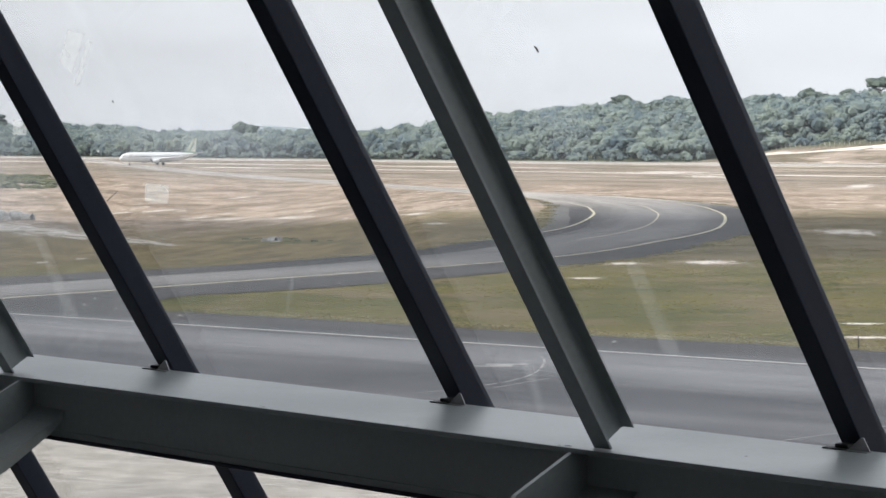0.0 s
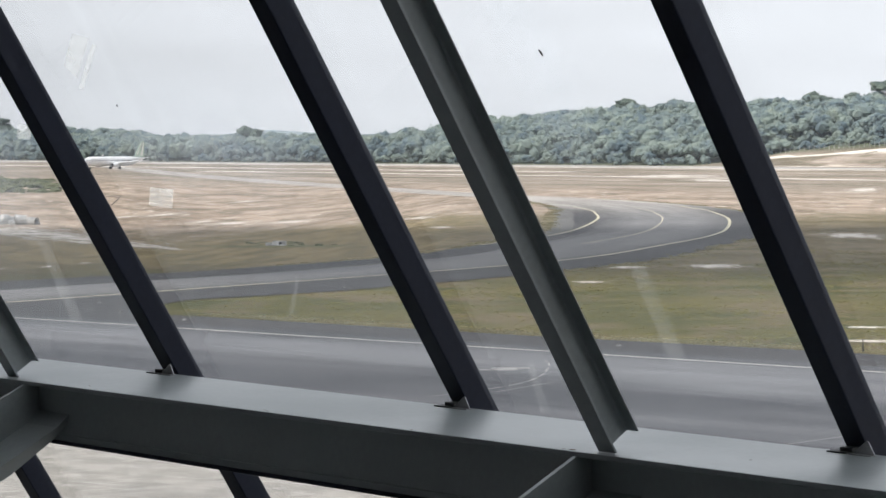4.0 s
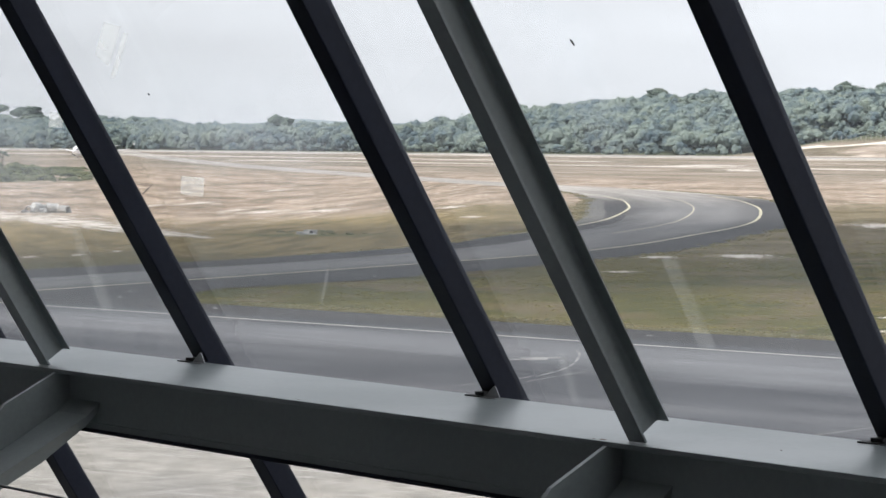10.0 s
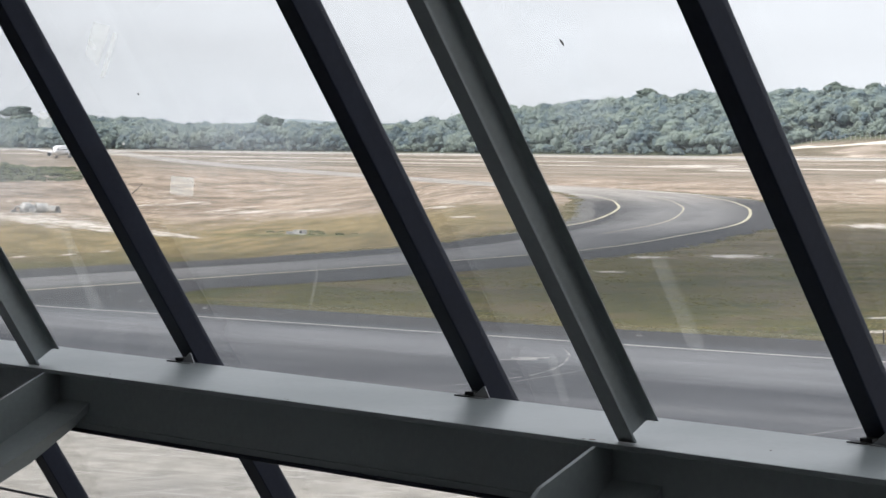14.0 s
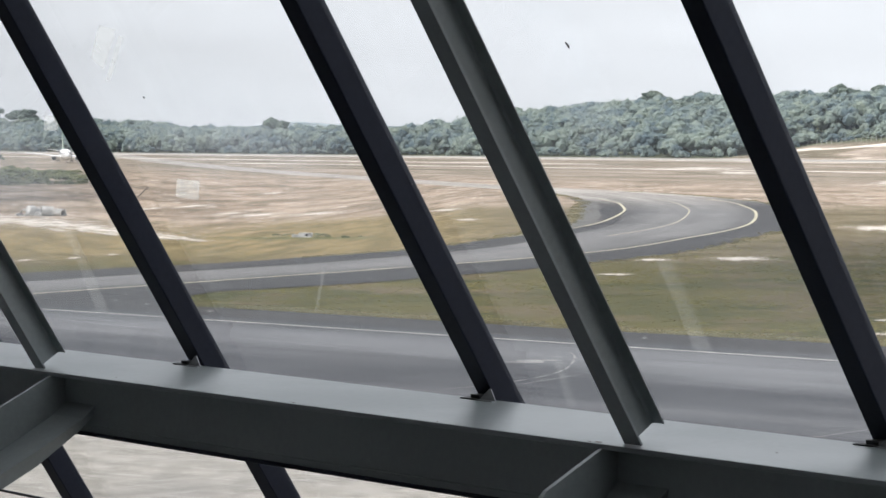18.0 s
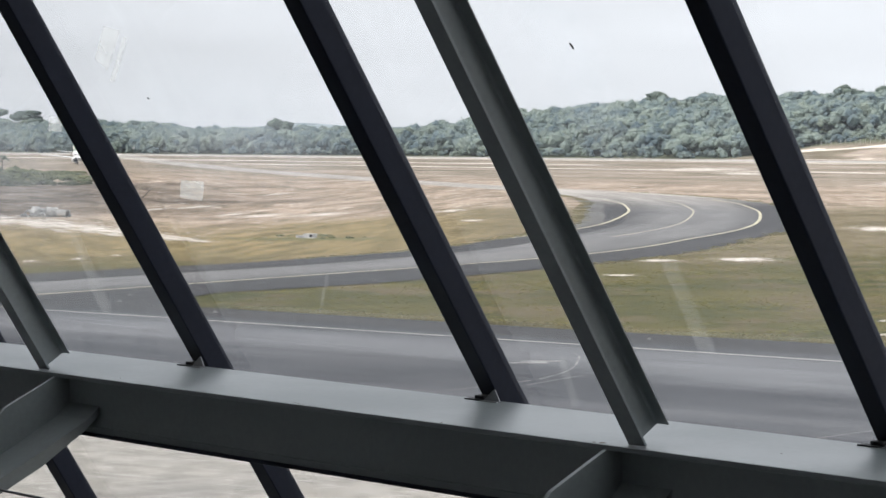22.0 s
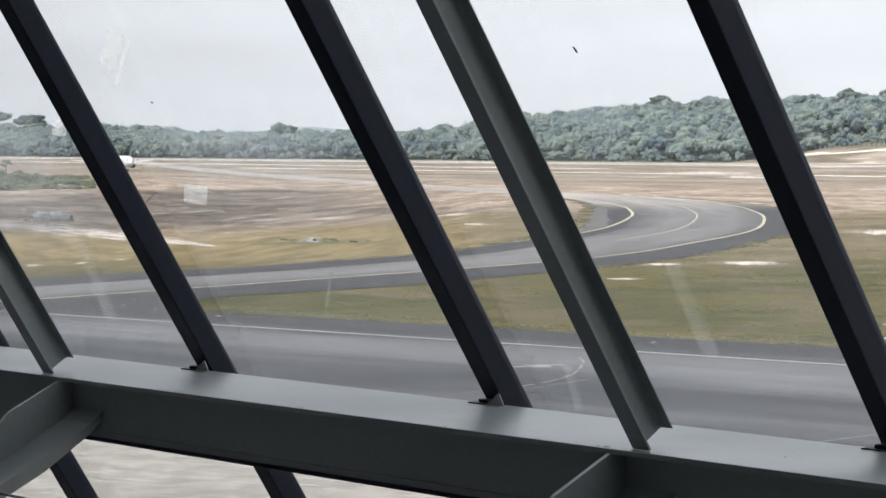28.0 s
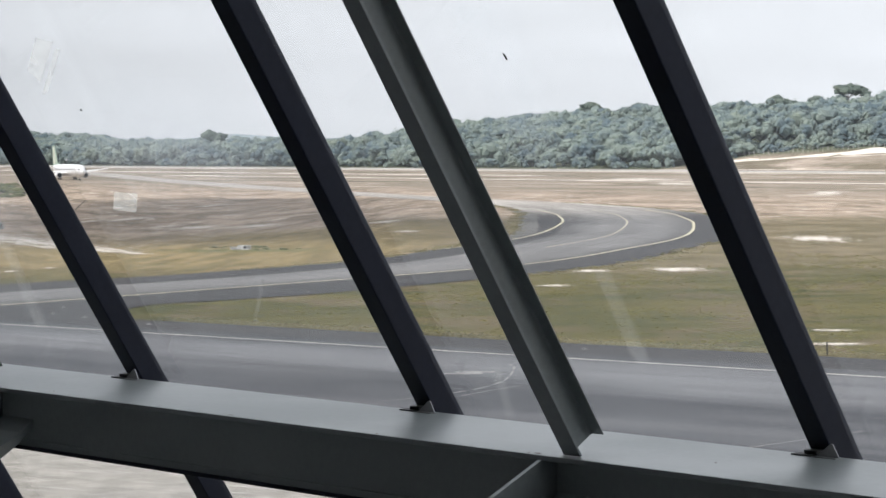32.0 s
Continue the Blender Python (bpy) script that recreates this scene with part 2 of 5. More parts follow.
# blue-grey ridge tone with the horizon haze painted in
HAZED_RIDGE = surface("hazed_wooded_ridge", (0.20, 0.25, 0.27), (0.28, 0.33, 0.35), 0.008, 0.05, (0.9, 1.0), 0, 0.4, 3.0, "World")


def ground_material():
    """Grass that turns to dry laterite and pale sand farther out; wash streaks are curved to fit the camera's view,
    with a green drain.
    """
    m, nt, out = nodes_of("airfield_grass_and_soil")
    pos = nt.nodes.new("ShaderNodeNewGeometry").outputs["Position"]
    sep = nt.nodes.new("ShaderNodeSeparateXYZ")
    nt.links.new(pos, sep.inputs[0])
    axes = nt.nodes.new("ShaderNodeSeparateXYZ")
    nt.links.new(turned(nt, 50, (1.0, 1.0, 1.0)), axes.inputs[0])
    across, deep = axes.outputs["X"], axes.outputs["Y"]
    # streak curve fitted to the camera's view on level ground: nearly level in the middle, running out along both banks
    off = calc(nt, "ADD", across, 34.0)
    bank = calc(nt, "SUBTRACT", calc(nt, "SQRT", calc(nt, "ADD", calc(nt, "MULTIPLY", off, off), 81.0)), 9.0)
    bank = calc(nt, "MULTIPLY", bank, ranged(nt, off, -14.0, 14.0, 2.4, 5.6))
    bank = calc(nt, "MINIMUM", bank, 190.0)
    wide = noise_of(nt, mapped(nt, "World", (0.012, 0.02, 0.03)), 1.0, 6.0, 0.6)
    mid = noise_of(nt, mapped(nt, "World", (0.06, 0.05, 0.05)), 1.0, 8.0, 0.66)
    contour = calc(nt, "ADD", calc(nt, "SUBTRACT", deep, bank), calc(nt, "MULTIPLY", calc(nt, "SUBTRACT", mid, 0.5), 26.0))

    def along(width, depth, scale=1.0, detail=6.0, rough=0.62, shift=0.0):
        """Noise drawn out along the fitted curve."""
        v = nt.nodes.new("ShaderNodeCombineXYZ")
        nt.links.new(calc(nt, "ADD", calc(nt, "MULTIPLY", across, 1.0 / width), shift), v.inputs[0])
        nt.links.new(calc(nt, "MULTIPLY", contour, 1.0 / depth), v.inputs[1])
        return noise_of(nt, v.outputs[0], scale, detail, rough)

    tuft = noise_of(nt, turned(nt, 50, (2.2, 6.5, 3.0)), 1.0, 6.0, 0.68)
    fine = noise_of(nt, turned(nt, 50, (0.7, 2.4, 1.0)), 1.0, 5.0, 0.7)
    far = noise_of(nt, mapped(nt, "World", (0.011, 0.05, 0.03)), 1.0, 8.0, 0.72)
    wash, rill, scar = along(16.0, 32.0), along(4.6, 12.0, 1.0, 8.0, 0.72, 3.0), along(7.0, 17.0, 1.0, 8.0, 0.75, 9.0)
    # grass: slow drifts of green and straw, thin tufts and bands laid level across the camera's view
    drift = noise_of(nt, turned(nt, 50, (26.0, 17.0, 20.0)), 1.0, 5.0, 0.6)
    view_bands = noise_of(nt, turned(nt, 50, (16.0, 5.0, 9.0)), 1.0, 5.0, 0.65)
    clump = noise_of(nt, turned(nt, 50, (2.6, 4.2, 3.0)), 1.0, 6.0, 0.7)
    blade = noise_of(nt, mapped(nt, "World", (2.2, 1.6, 1.0)), 1.0, 4.0, 0.7)
    grass = mixed(nt, ranged(nt, drift, 0.40, 0.60), (0.050, 0.053, 0.013), (0.092, 0.080, 0.024))
    grass = mixed(nt, ranged(nt, view_bands, 0.50, 0.66, 0.0, 0.65), grass, (0.128, 0.104, 0.042))
    grass = mixed(nt, ranged(nt, view_bands, 0.47, 0.34, 0.0, 0.6), grass, (0.040, 0.046, 0.014))
    grass = mixed(nt, ranged(nt, clump, 0.52, 0.72, 0.0, 0.4), grass, (0.115, 0.094, 0.030))
    grass = mixed(nt, ranged(nt, clump, 0.46, 0.33, 0.0, 0.5), grass, (0.036, 0.037, 0.012))
    grass = mixed(nt, ranged(nt, blade, 0.52, 0.72, 0.0, 0.3), grass, (0.110, 0.094, 0.024))
    # thin brown places where the soil shows
    earth = noise_of(nt, turned(nt, 50, (11.0, 13.0, 9.0)), 1.0, 8.0, 0.72)
    grass = mixed(nt, ranged(nt, earth, 0.48, 0.60, 0.0, 0.7), grass, (0.132, 0.098, 0.060))
    # dry golden grass on the farther lawns
    stub = ranged(nt, calc(nt, "ADD", deep, calc(nt, "MULTIPLY", calc(nt, "SUBTRACT", clump, 0.5), 60.0)), 225.0, 285.0, 0.0, 0.92)
    gold = mixed(nt, ranged(nt, rill, 0.40, 0.60), (0.160, 0.124, 0.054), (0.292, 0.222, 0.112))
    gold = mixed(nt, ranged(nt, scar, 0.56, 0.66, 0.0, 0.7), gold, (0.31, 0.25, 0.165))
    gold = mixed(nt, ranged(nt, tuft, 0.45, 0.33, 0.0, 0.6), gold, (0.072, 0.066, 0.026))
    bare = mixed(nt, ranged(nt, earth, 0.42, 0.58), (0.088, 0.076, 0.044), (0.178, 0.144, 0.100))
    gold = mixed(nt, ranged(nt, across, -8.0, 16.0, 0.0, 0.75), gold, bare)
    grass = mixed(nt, stub, grass, gold)
    # bare bank: reddish soil, pale wash streaks, dark stubble
    soil = mixed(nt, ranged(nt, wash, 0.38, 0.60), (0.222, 0.168, 0.124), (0.425, 0.338, 0.262))
    soil = mixed(nt, ranged(nt, scar, 0.53, 0.57, 0.0, 0.7), soil, (0.132, 0.108, 0.076))
    soil = mixed(nt, ranged(nt, tuft, 0.52, 0.64, 0.0, 0.6), soil, (0.128, 0.106, 0.070))
    soil = mixed(nt, ranged(nt, fine, 0.50, 0.75, 0.0, 0.5), soil, (0.36, 0.285, 0.20))
    soil = mixed(nt, ranged(nt, rill, 0.585, 0.615, 0.0, 0.95), soil, (0.62, 0.54, 0.46))
    edge = calc(nt, "ADD", deep, calc(nt, "MULTIPLY", calc(nt, "SUBTRACT", wide, 0.5), 90.0))
    edge = calc(nt, "SUBTRACT", edge, calc(nt, "MULTIPLY", bank, 0.55))
    edge = calc(nt, "ADD", edge, calc(nt, "MULTIPLY", calc(nt, "SUBTRACT", tuft, 0.5), 110.0))
    col = mixed(nt, ranged(nt, edge, 300.0, 365.0), grass, soil)
    # green drain along the foot of the bank
    drain = calc(nt, "ABSOLUTE", calc(nt, "SUBTRACT", deep, 306.0))
    drain = calc(nt, "MULTIPLY", ranged(nt, drain, 1.0, 6.0, 1.0, 0.0), ranged(nt, calc(nt, "ABSOLUTE", calc(nt, "SUBTRACT", off, 18.0)), 4.0, 12.0, 0.7, 0.0))
    col = mixed(nt, drain, col, mixed(nt, ranged(nt, clump, 0.4, 0.6), (0.060, 0.075, 0.026), (0.150, 0.150, 0.062)))
    # the flat strip before the runway: long bands of sand, dry grass and bare soil
    band = ranged(nt, sep.outputs["Y"], 400.0, 560.0)
    level = noise_of(nt, mapped(nt, "World", (0.018, 0.034, 0.03)), 1.0, 8.0, 0.72)
    strip = mixed(nt, ranged(nt, far, 0.38, 0.58), (0.150, 0.128, 0.094), (0.325, 0.268, 0.216))
    strip = mixed(nt, ranged(nt, level, 0.50, 0.57, 0.0, 0.75), strip, (0.130, 0.108, 0.070))
    strip = mixed(nt, ranged(nt, far, 0.59, 0.64), strip, (0.58, 0.50, 0.42))
    col = mixed(nt, band, col, strip)
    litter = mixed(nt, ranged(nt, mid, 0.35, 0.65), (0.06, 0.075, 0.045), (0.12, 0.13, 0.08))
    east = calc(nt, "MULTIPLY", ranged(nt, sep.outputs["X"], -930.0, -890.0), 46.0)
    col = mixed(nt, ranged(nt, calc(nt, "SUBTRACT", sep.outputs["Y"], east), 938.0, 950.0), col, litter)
    finish(nt, out, col, 0.95, 0.0, calc(nt, "ADD", fine, tuft), 0.6, 0.2, 0.1)
    return m


def sand_material(name, ragged, flow=False):
    """Pale sand; a ragged patch thins out to nothing towards its rim, a flow towards both its banks."""
    m, nt, out = nodes_of(name)
    mid = noise_of(nt, mapped(nt, "World", (0.3, 0.25, 0.2)), 1.0, 7.0, 0.7)
    fine = noise_of(nt, mapped(nt, "World", (2.0, 1.5, 1.5)), 1.0, 5.0, 0.7)
    col = mixed(nt, ranged(nt, mid, 0.35, 0.65), (0.56, 0.49, 0.41), (0.80, 0.75, 0.68))
    col = mixed(nt, ranged(nt, fine, 0.5, 0.75, 0.0, 0.5), col, (0.32, 0.26, 0.18))
    p = finish(nt, out, col, 0.95, 0.0, fine, 0.4, 0.1, 0.1)
    if ragged:
        uv = nt.nodes.new("ShaderNodeUVMap").outputs["UV"]
        ln = nt.nodes.new("ShaderNodeVectorMath")
        ln.operation = "LENGTH"
        nt.links.new(uv, ln.inputs[0])
        rim = ln.outputs["Value"]
        if flow:
            parts = nt.nodes.new("ShaderNodeSeparateXYZ")
            nt.links.new(uv, parts.inputs[0])
            rim = calc(nt, "ABSOLUTE", parts.outputs["Y"])
        mp = nt.nodes.new("ShaderNodeMapping")
        mp.inputs["Scale"].default_value = (0.7, 3.4, 1) if flow else (1.6, 3.2, 1)
        nt.links.new(uv, mp.inputs["Vector"])
        add = nt.nodes.new("ShaderNodeVectorMath")
        add.operation = "ADD"
        nt.links.new(mp.outputs["Vector"], add.inputs[0])
        nt.links.new(mapped(nt, "World", (0.02, 0.02, 0)), add.inputs[1])
        n = noise_of(nt, add.outputs["Vector"], 2.2, 7.0, 0.75)
        base, fall = (0.34, 0.9) if flow else (0.62, 0.6)
        f = calc(nt, "ADD", calc(nt, "MULTIPLY", calc(nt, "SUBTRACT", n, 0.5), 3.0), calc(nt, "MULTIPLY", calc(nt, "SUBTRACT", base, rim), fall))
        nt.links.new(ranged(nt, f, -0.05, 0.22 if flow else 0.10, 0.0, 0.9), p.inputs["Alpha"])
    return m


RAGGED_SAND = sand_material("ragged_pale_sand", True)
WASH_SAND = sand_material("washed_pale_sand", True, True)
SAND = sand_material("pale_sand", False)
GROUND = ground_material()


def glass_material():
    """Clear sheet with a mirror film and a thin scattering veil that stands in for distance haze."""
    m, nt, out = nodes_of("veiled_window_glass")
    veil = noise_of(nt, mapped(nt, "World", (1, 1, 1)), 1.3, 5.0)
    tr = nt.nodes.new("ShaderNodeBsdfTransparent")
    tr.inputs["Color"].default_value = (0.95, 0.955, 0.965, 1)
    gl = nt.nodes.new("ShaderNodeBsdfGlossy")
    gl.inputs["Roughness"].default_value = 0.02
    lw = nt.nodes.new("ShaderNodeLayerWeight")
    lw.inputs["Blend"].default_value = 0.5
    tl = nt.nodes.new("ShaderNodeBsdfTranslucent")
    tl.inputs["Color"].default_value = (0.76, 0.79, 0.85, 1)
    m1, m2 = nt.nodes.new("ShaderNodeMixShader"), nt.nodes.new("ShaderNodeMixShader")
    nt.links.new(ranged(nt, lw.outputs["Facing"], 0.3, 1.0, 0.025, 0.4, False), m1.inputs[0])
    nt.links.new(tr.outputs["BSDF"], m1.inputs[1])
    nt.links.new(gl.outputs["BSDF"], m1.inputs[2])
    nt.links.new(ranged(nt, veil, 0.3, 0.75, VEIL[0], VEIL[1]), m2.inputs[0])
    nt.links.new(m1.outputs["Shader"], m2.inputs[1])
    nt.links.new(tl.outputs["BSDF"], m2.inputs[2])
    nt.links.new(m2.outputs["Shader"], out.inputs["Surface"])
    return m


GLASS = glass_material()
# height and material of unseen clouds, added only to shade the field
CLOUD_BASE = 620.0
SHADE_CLOUD = surface("unseen_shade_cloud", (0.86, 0.86, 0.87), (0.92, 0.92, 0.92), 0.01, 0.08, (0.9, 1.0), 0, 0.2, 1.0, "World", spec=0.0)


# pale films that paint room reflections and distance haze onto the panes
def glare_material(name, low, high, soft=False):
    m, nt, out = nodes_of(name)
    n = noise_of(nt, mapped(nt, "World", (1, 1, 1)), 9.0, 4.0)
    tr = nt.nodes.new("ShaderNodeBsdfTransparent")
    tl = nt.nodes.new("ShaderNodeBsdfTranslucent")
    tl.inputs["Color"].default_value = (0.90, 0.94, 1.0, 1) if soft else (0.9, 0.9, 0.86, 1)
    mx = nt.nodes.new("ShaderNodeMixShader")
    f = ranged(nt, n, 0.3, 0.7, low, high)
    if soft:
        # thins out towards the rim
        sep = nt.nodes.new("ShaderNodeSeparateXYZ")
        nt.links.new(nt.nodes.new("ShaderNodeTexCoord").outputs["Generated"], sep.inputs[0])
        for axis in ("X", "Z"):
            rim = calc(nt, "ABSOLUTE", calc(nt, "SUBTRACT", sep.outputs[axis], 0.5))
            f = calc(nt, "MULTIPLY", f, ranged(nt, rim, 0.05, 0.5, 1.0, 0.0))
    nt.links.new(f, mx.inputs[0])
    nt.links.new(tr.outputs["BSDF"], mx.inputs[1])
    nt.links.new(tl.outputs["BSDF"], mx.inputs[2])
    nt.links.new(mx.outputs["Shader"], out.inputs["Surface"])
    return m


GLARE_STRONG = glare_material("strong_painted_reflection_on_glass", 0.16, 0.30)
GLARE_SOFT = glare_material("soft_painted_glare_on_glass", 0.045, 0.09, True)
GLARE_HAZE = glare_material("faint_painted_haze_on_glass", 0.06, 0.10, True)
GLARE_WEAK = glare_material("weak_painted_reflection_on_glass", 0.025, 0.05)

# ---- building blocks ----
def obj(name, bm, material, parent=None, label="", smooth=False):
    me = bpy.data.meshes.new(name)
    bmesh.ops.recalc_face_normals(bm, faces=bm.faces)
    bm.to_mesh(me)
    bm.free()
    if smooth:
        for p in me.polygons:
            p.use_smooth = True
    me.materials.append(material)
    ob = new(name, me)
    if parent is not None:
        ob.parent = parent
    if label:
        ob["label"] = label
    return ob


def part(name, bm, material, parent, label="", smooth=False):
    return obj(name, bm, material, parent, label, smooth)


def box(bm, x0, x1, y0, y1, z0, z1, m=None, bevel=0.0):
    r = bmesh.ops.create_cube(bm, size=1.0, matrix=(m or Matrix()) @ Matrix.Translation(((x0 + x1) / 2, (y0 + y1) / 2, (z0 + z1) / 2)) @ Matrix.Diagonal((x1 - x0, y1 - y0, z1 - z0, 1)))
    if bevel:
        es = {e for v in r["verts"] for e in v.link_edges}
        bmesh.ops.bevel(bm, geom=list(es), offset=bevel, segments=2, affect="EDGES", profile=0.5)
    return bm


def boxes(*args, **kw):
    return box(bmesh.new(), *args, **kw)


def prism(pts, a, b, axis="x"):
    """A flat outline in the other two axes, drawn out from a to b."""
    bm = bmesh.new()
    def at(p, c):
        return {"x": (c, p[0], p[1]), "y": (p[0], c, p[1]), "z": (p[0], p[1], c)}[axis]
    lo = [bm.verts.new(at(p, a)) for p in pts]
    hi = [bm.verts.new(at(p, b)) for p in pts]
    bm.faces.new(lo), bm.faces.new(hi[::-1])
    for i in range(len(pts)):
        j = (i + 1) % len(pts)
        bm.faces.new((lo[i], hi[i], hi[j], lo[j]))
    return bm


def tube(bm, rings, close=True):
    """Rings of equal length, joined one after another."""
    vs = [[bm.verts.new(p) for p in r] for r in rings]
    n = len(vs[0])
    for a, b in zip(vs, vs[1:]):
        for i in range(n):
            j = (i + 1) % n
            bm.faces.new((a[i], a[j], b[j], b[i]))
    if close:
        bm.faces.new(vs[0][::-1]), bm.faces.new(vs[-1])
    return bm


def circle(c, r, axis="x", n=16, rz=None):
    out = []
    for k in range(n):
        a = 2 * math.pi * k / n
        u, v = r * math.cos(a), (rz or r) * math.sin(a)
        out.append({"x": (c[0], c[1] + u, c[2] + v), "y": (c[0] + u, c[1], c[2] + v), "z": (c[0] + u, c[1] + v, c[2])}[axis])
    return out


def rod(p, q, r0, r1=None, n=8):
    r1 = r0 if r1 is None else r1
    p, q = Vector(p), Vector(q)
    t = (q - p).to_track_quat("Z", "Y").to_matrix().to_4x4()
    bm = bmesh.new()
    def ring(c, r):
        return [(Matrix.Translation(c) @ t) @ Vector((r * math.cos(2 * math.pi * k / n), r * math.sin(2 * math.pi * k / n), 0)) for k in range(n)]
    return tube(bm, [ring(p, r0), ring(q, r1)])


def empty(name, loc=(0, 0, 0)):
    ob = new(name)
    ob.location = loc
    return ob

# ---- the terminal: sloping glazed front, its steel, the room behind ----
LEAN = radians(32.6)                      # glazing leans in from upright
Z_TOP = EYE[2] - 0.656                    # top of the sill beam
UP = Vector((0, -math.sin(LEAN), math.cos(LEAN)))
OUT = Vector((0, math.cos(LEAN), math.sin(LEAN)))


def sloped(e, n, z=None):
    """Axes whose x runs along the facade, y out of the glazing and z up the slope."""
    m = Matrix.Identity(4)
    m.col[0], m.col[1], m.col[2] = (1, 0, 0, 0), (*OUT, 0), (*UP, 0)
    m.translation = (e, n, Z_TOP if z is None else z)
    return m


N_MULLION = 4.300       # inner face of the mullions at the beam's level
N_FRONT, N_BACK = 3.850, 4.287
E_LO, E_HI = -29.2, 34.0
MULLIONS = [-3.700 + 1.272 * k for k in range(-20, 30)]
MULLIONS[18:21] = [-6.249, -4.983, -3.700]
BRACKETS = [-4.066 + 2.206 * k for k in range(-10, 16)]
POSTS = [-3.981 + 2.381 * k for k in range(-10, 16)]
LOW, HIGH = -1.12, 3.88     # ends of the glazing along the slope

front = tagged(empty("window_1", (0, 0, 0)), "sloping glazed wall with dark aluminium mullions and veiled panes", "window", kind="structure")
mull_mesh = None
for k, e in enumerate(MULLIONS):
    if mull_mesh is None:
        bm = boxes(0, 0.060, 0, 0.074, LOW, HIGH, bevel=0.003)
        ob = part("mullion", bm, MULLION, front)
        mull_mesh = ob.data
    else:
        ob = new("mullion", mull_mesh)
        ob.parent = front
    ob.matrix_basis = sloped(e, N_MULLION) @ Matrix.Diagonal((1.055 if k == 19 else 1.0 if e > -5.5 else 1.14, 1.0 if e > -5.5 else 0.95, 1, 1))
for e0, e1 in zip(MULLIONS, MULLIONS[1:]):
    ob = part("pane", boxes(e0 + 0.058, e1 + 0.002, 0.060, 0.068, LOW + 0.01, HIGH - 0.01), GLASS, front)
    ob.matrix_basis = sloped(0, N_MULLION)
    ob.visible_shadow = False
for z, name in ((LOW, "bottom_rail"), (HIGH - 0.06, "top_rail")):
    ob = part(name, boxes(E_LO, E_HI, 0.002, 0.09, z - 0.05, z + 0.01), MULLION, front)
    ob.matrix_basis = sloped(0, N_MULLION)

# clips that tie each mullion to the beam
for e in MULLIONS[14:26]:
    clip = tagged(empty("mullion_clip", (e, N_BACK - 0.04, Z_TOP)), "small aluminium angle clip on a dark shim on the sill beam", "clip", "clips along the sill beam")
    part("shim", boxes(-0.016, 0.040, 0.002, 0.034, 0.0, 0.003, bevel=0.001), RUBBER, clip)
    part("packer", boxes(0.010, 0.046, 0.014, 0.050, 0.003, 0.012, bevel=0.002), RUBBER, clip, "dark packer under the mullion")
    part("angle_plate", prism([(0.050, 0.002), (0.110, 0.002), (0.092, 0.030), (0.086, 0.030)], 0.010, 0.013, "y"), CLIP, clip, "bare aluminium gusset")
    part("foot_plate", boxes(0.050, 0.110, -0.002, 0.013, 0.0, 0.002), CLIP, clip)

# reflections and haze painted as pale films, and specks of dirt, on the panes: corners as metres along the facade and
# up the slope
GLARES = (((-5.888, 1.079), (-5.821, 1.063), (-5.979, 0.946), (-6.012, 0.982)), ((-5.822, 1.046), (-5.808, 1.037), (-5.976, 0.911), (-5.998, 0.911)),
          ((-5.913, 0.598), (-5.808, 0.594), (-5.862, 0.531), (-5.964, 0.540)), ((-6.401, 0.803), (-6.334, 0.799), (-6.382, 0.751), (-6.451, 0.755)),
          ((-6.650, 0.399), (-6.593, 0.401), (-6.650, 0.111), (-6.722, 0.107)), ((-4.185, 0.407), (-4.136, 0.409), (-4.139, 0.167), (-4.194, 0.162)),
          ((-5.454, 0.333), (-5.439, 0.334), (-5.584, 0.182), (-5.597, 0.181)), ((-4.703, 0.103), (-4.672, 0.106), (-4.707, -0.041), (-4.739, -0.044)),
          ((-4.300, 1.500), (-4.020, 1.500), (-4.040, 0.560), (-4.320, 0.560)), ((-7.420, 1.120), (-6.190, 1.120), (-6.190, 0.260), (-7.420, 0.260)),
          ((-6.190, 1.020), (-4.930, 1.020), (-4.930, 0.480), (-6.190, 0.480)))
for k, outline in enumerate(GLARES):
    ob = part("painted_glare", prism(outline, 0.0575, 0.0582, "y"), GLARE_STRONG if k < 4 else GLARE_WEAK if k < 8 else GLARE_SOFT if k < 10 else GLARE_HAZE, front, "painted pale glare on the pane")
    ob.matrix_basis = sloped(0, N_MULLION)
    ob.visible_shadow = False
for e, s, ln, stuff, look_of in ((-4.148, 0.968, 0.0085, WOOD, "dark speck of dirt stuck to the pane"), (-5.855, 0.858, 0.0036, CLIP, "pale speck of dirt stuck to the pane")):
    ob = part("speck", tube(bmesh.new(), [circle((0, 0, -ln), 0.001, "z", 8), circle((0.001, 0, -ln * 0.4), 0.0026, "z", 8, 0.002), circle((0, 0, ln * 0.5), 0.0021, "z", 8, 0.002), circle((-0.001, 0, ln), 0.001, "z", 8)]), stuff, front, look_of, True)
    ob.matrix_basis = sloped(e, N_MULLION) @ Matrix.Translation((0, 0.055, s)) @ Matrix.Rotation(radians(-8), 4, "Y")

# sill beam: wide top plate, web set back, bottom flange
beam = tagged(empty("sill_beam", (0, 0, Z_TOP)), "long grey painted steel beam along the glazing", "beam")
part("top_plate", boxes(E_LO, E_HI, N_FRONT, N_BACK, -0.012, 0.0, bevel=0.002), STEEL, beam)
part("web", boxes(E_LO, E_HI, 3.895, 3.907, -0.158, -0.012), STEEL, beam)
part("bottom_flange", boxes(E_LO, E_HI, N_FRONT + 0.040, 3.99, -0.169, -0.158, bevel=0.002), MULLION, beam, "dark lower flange")
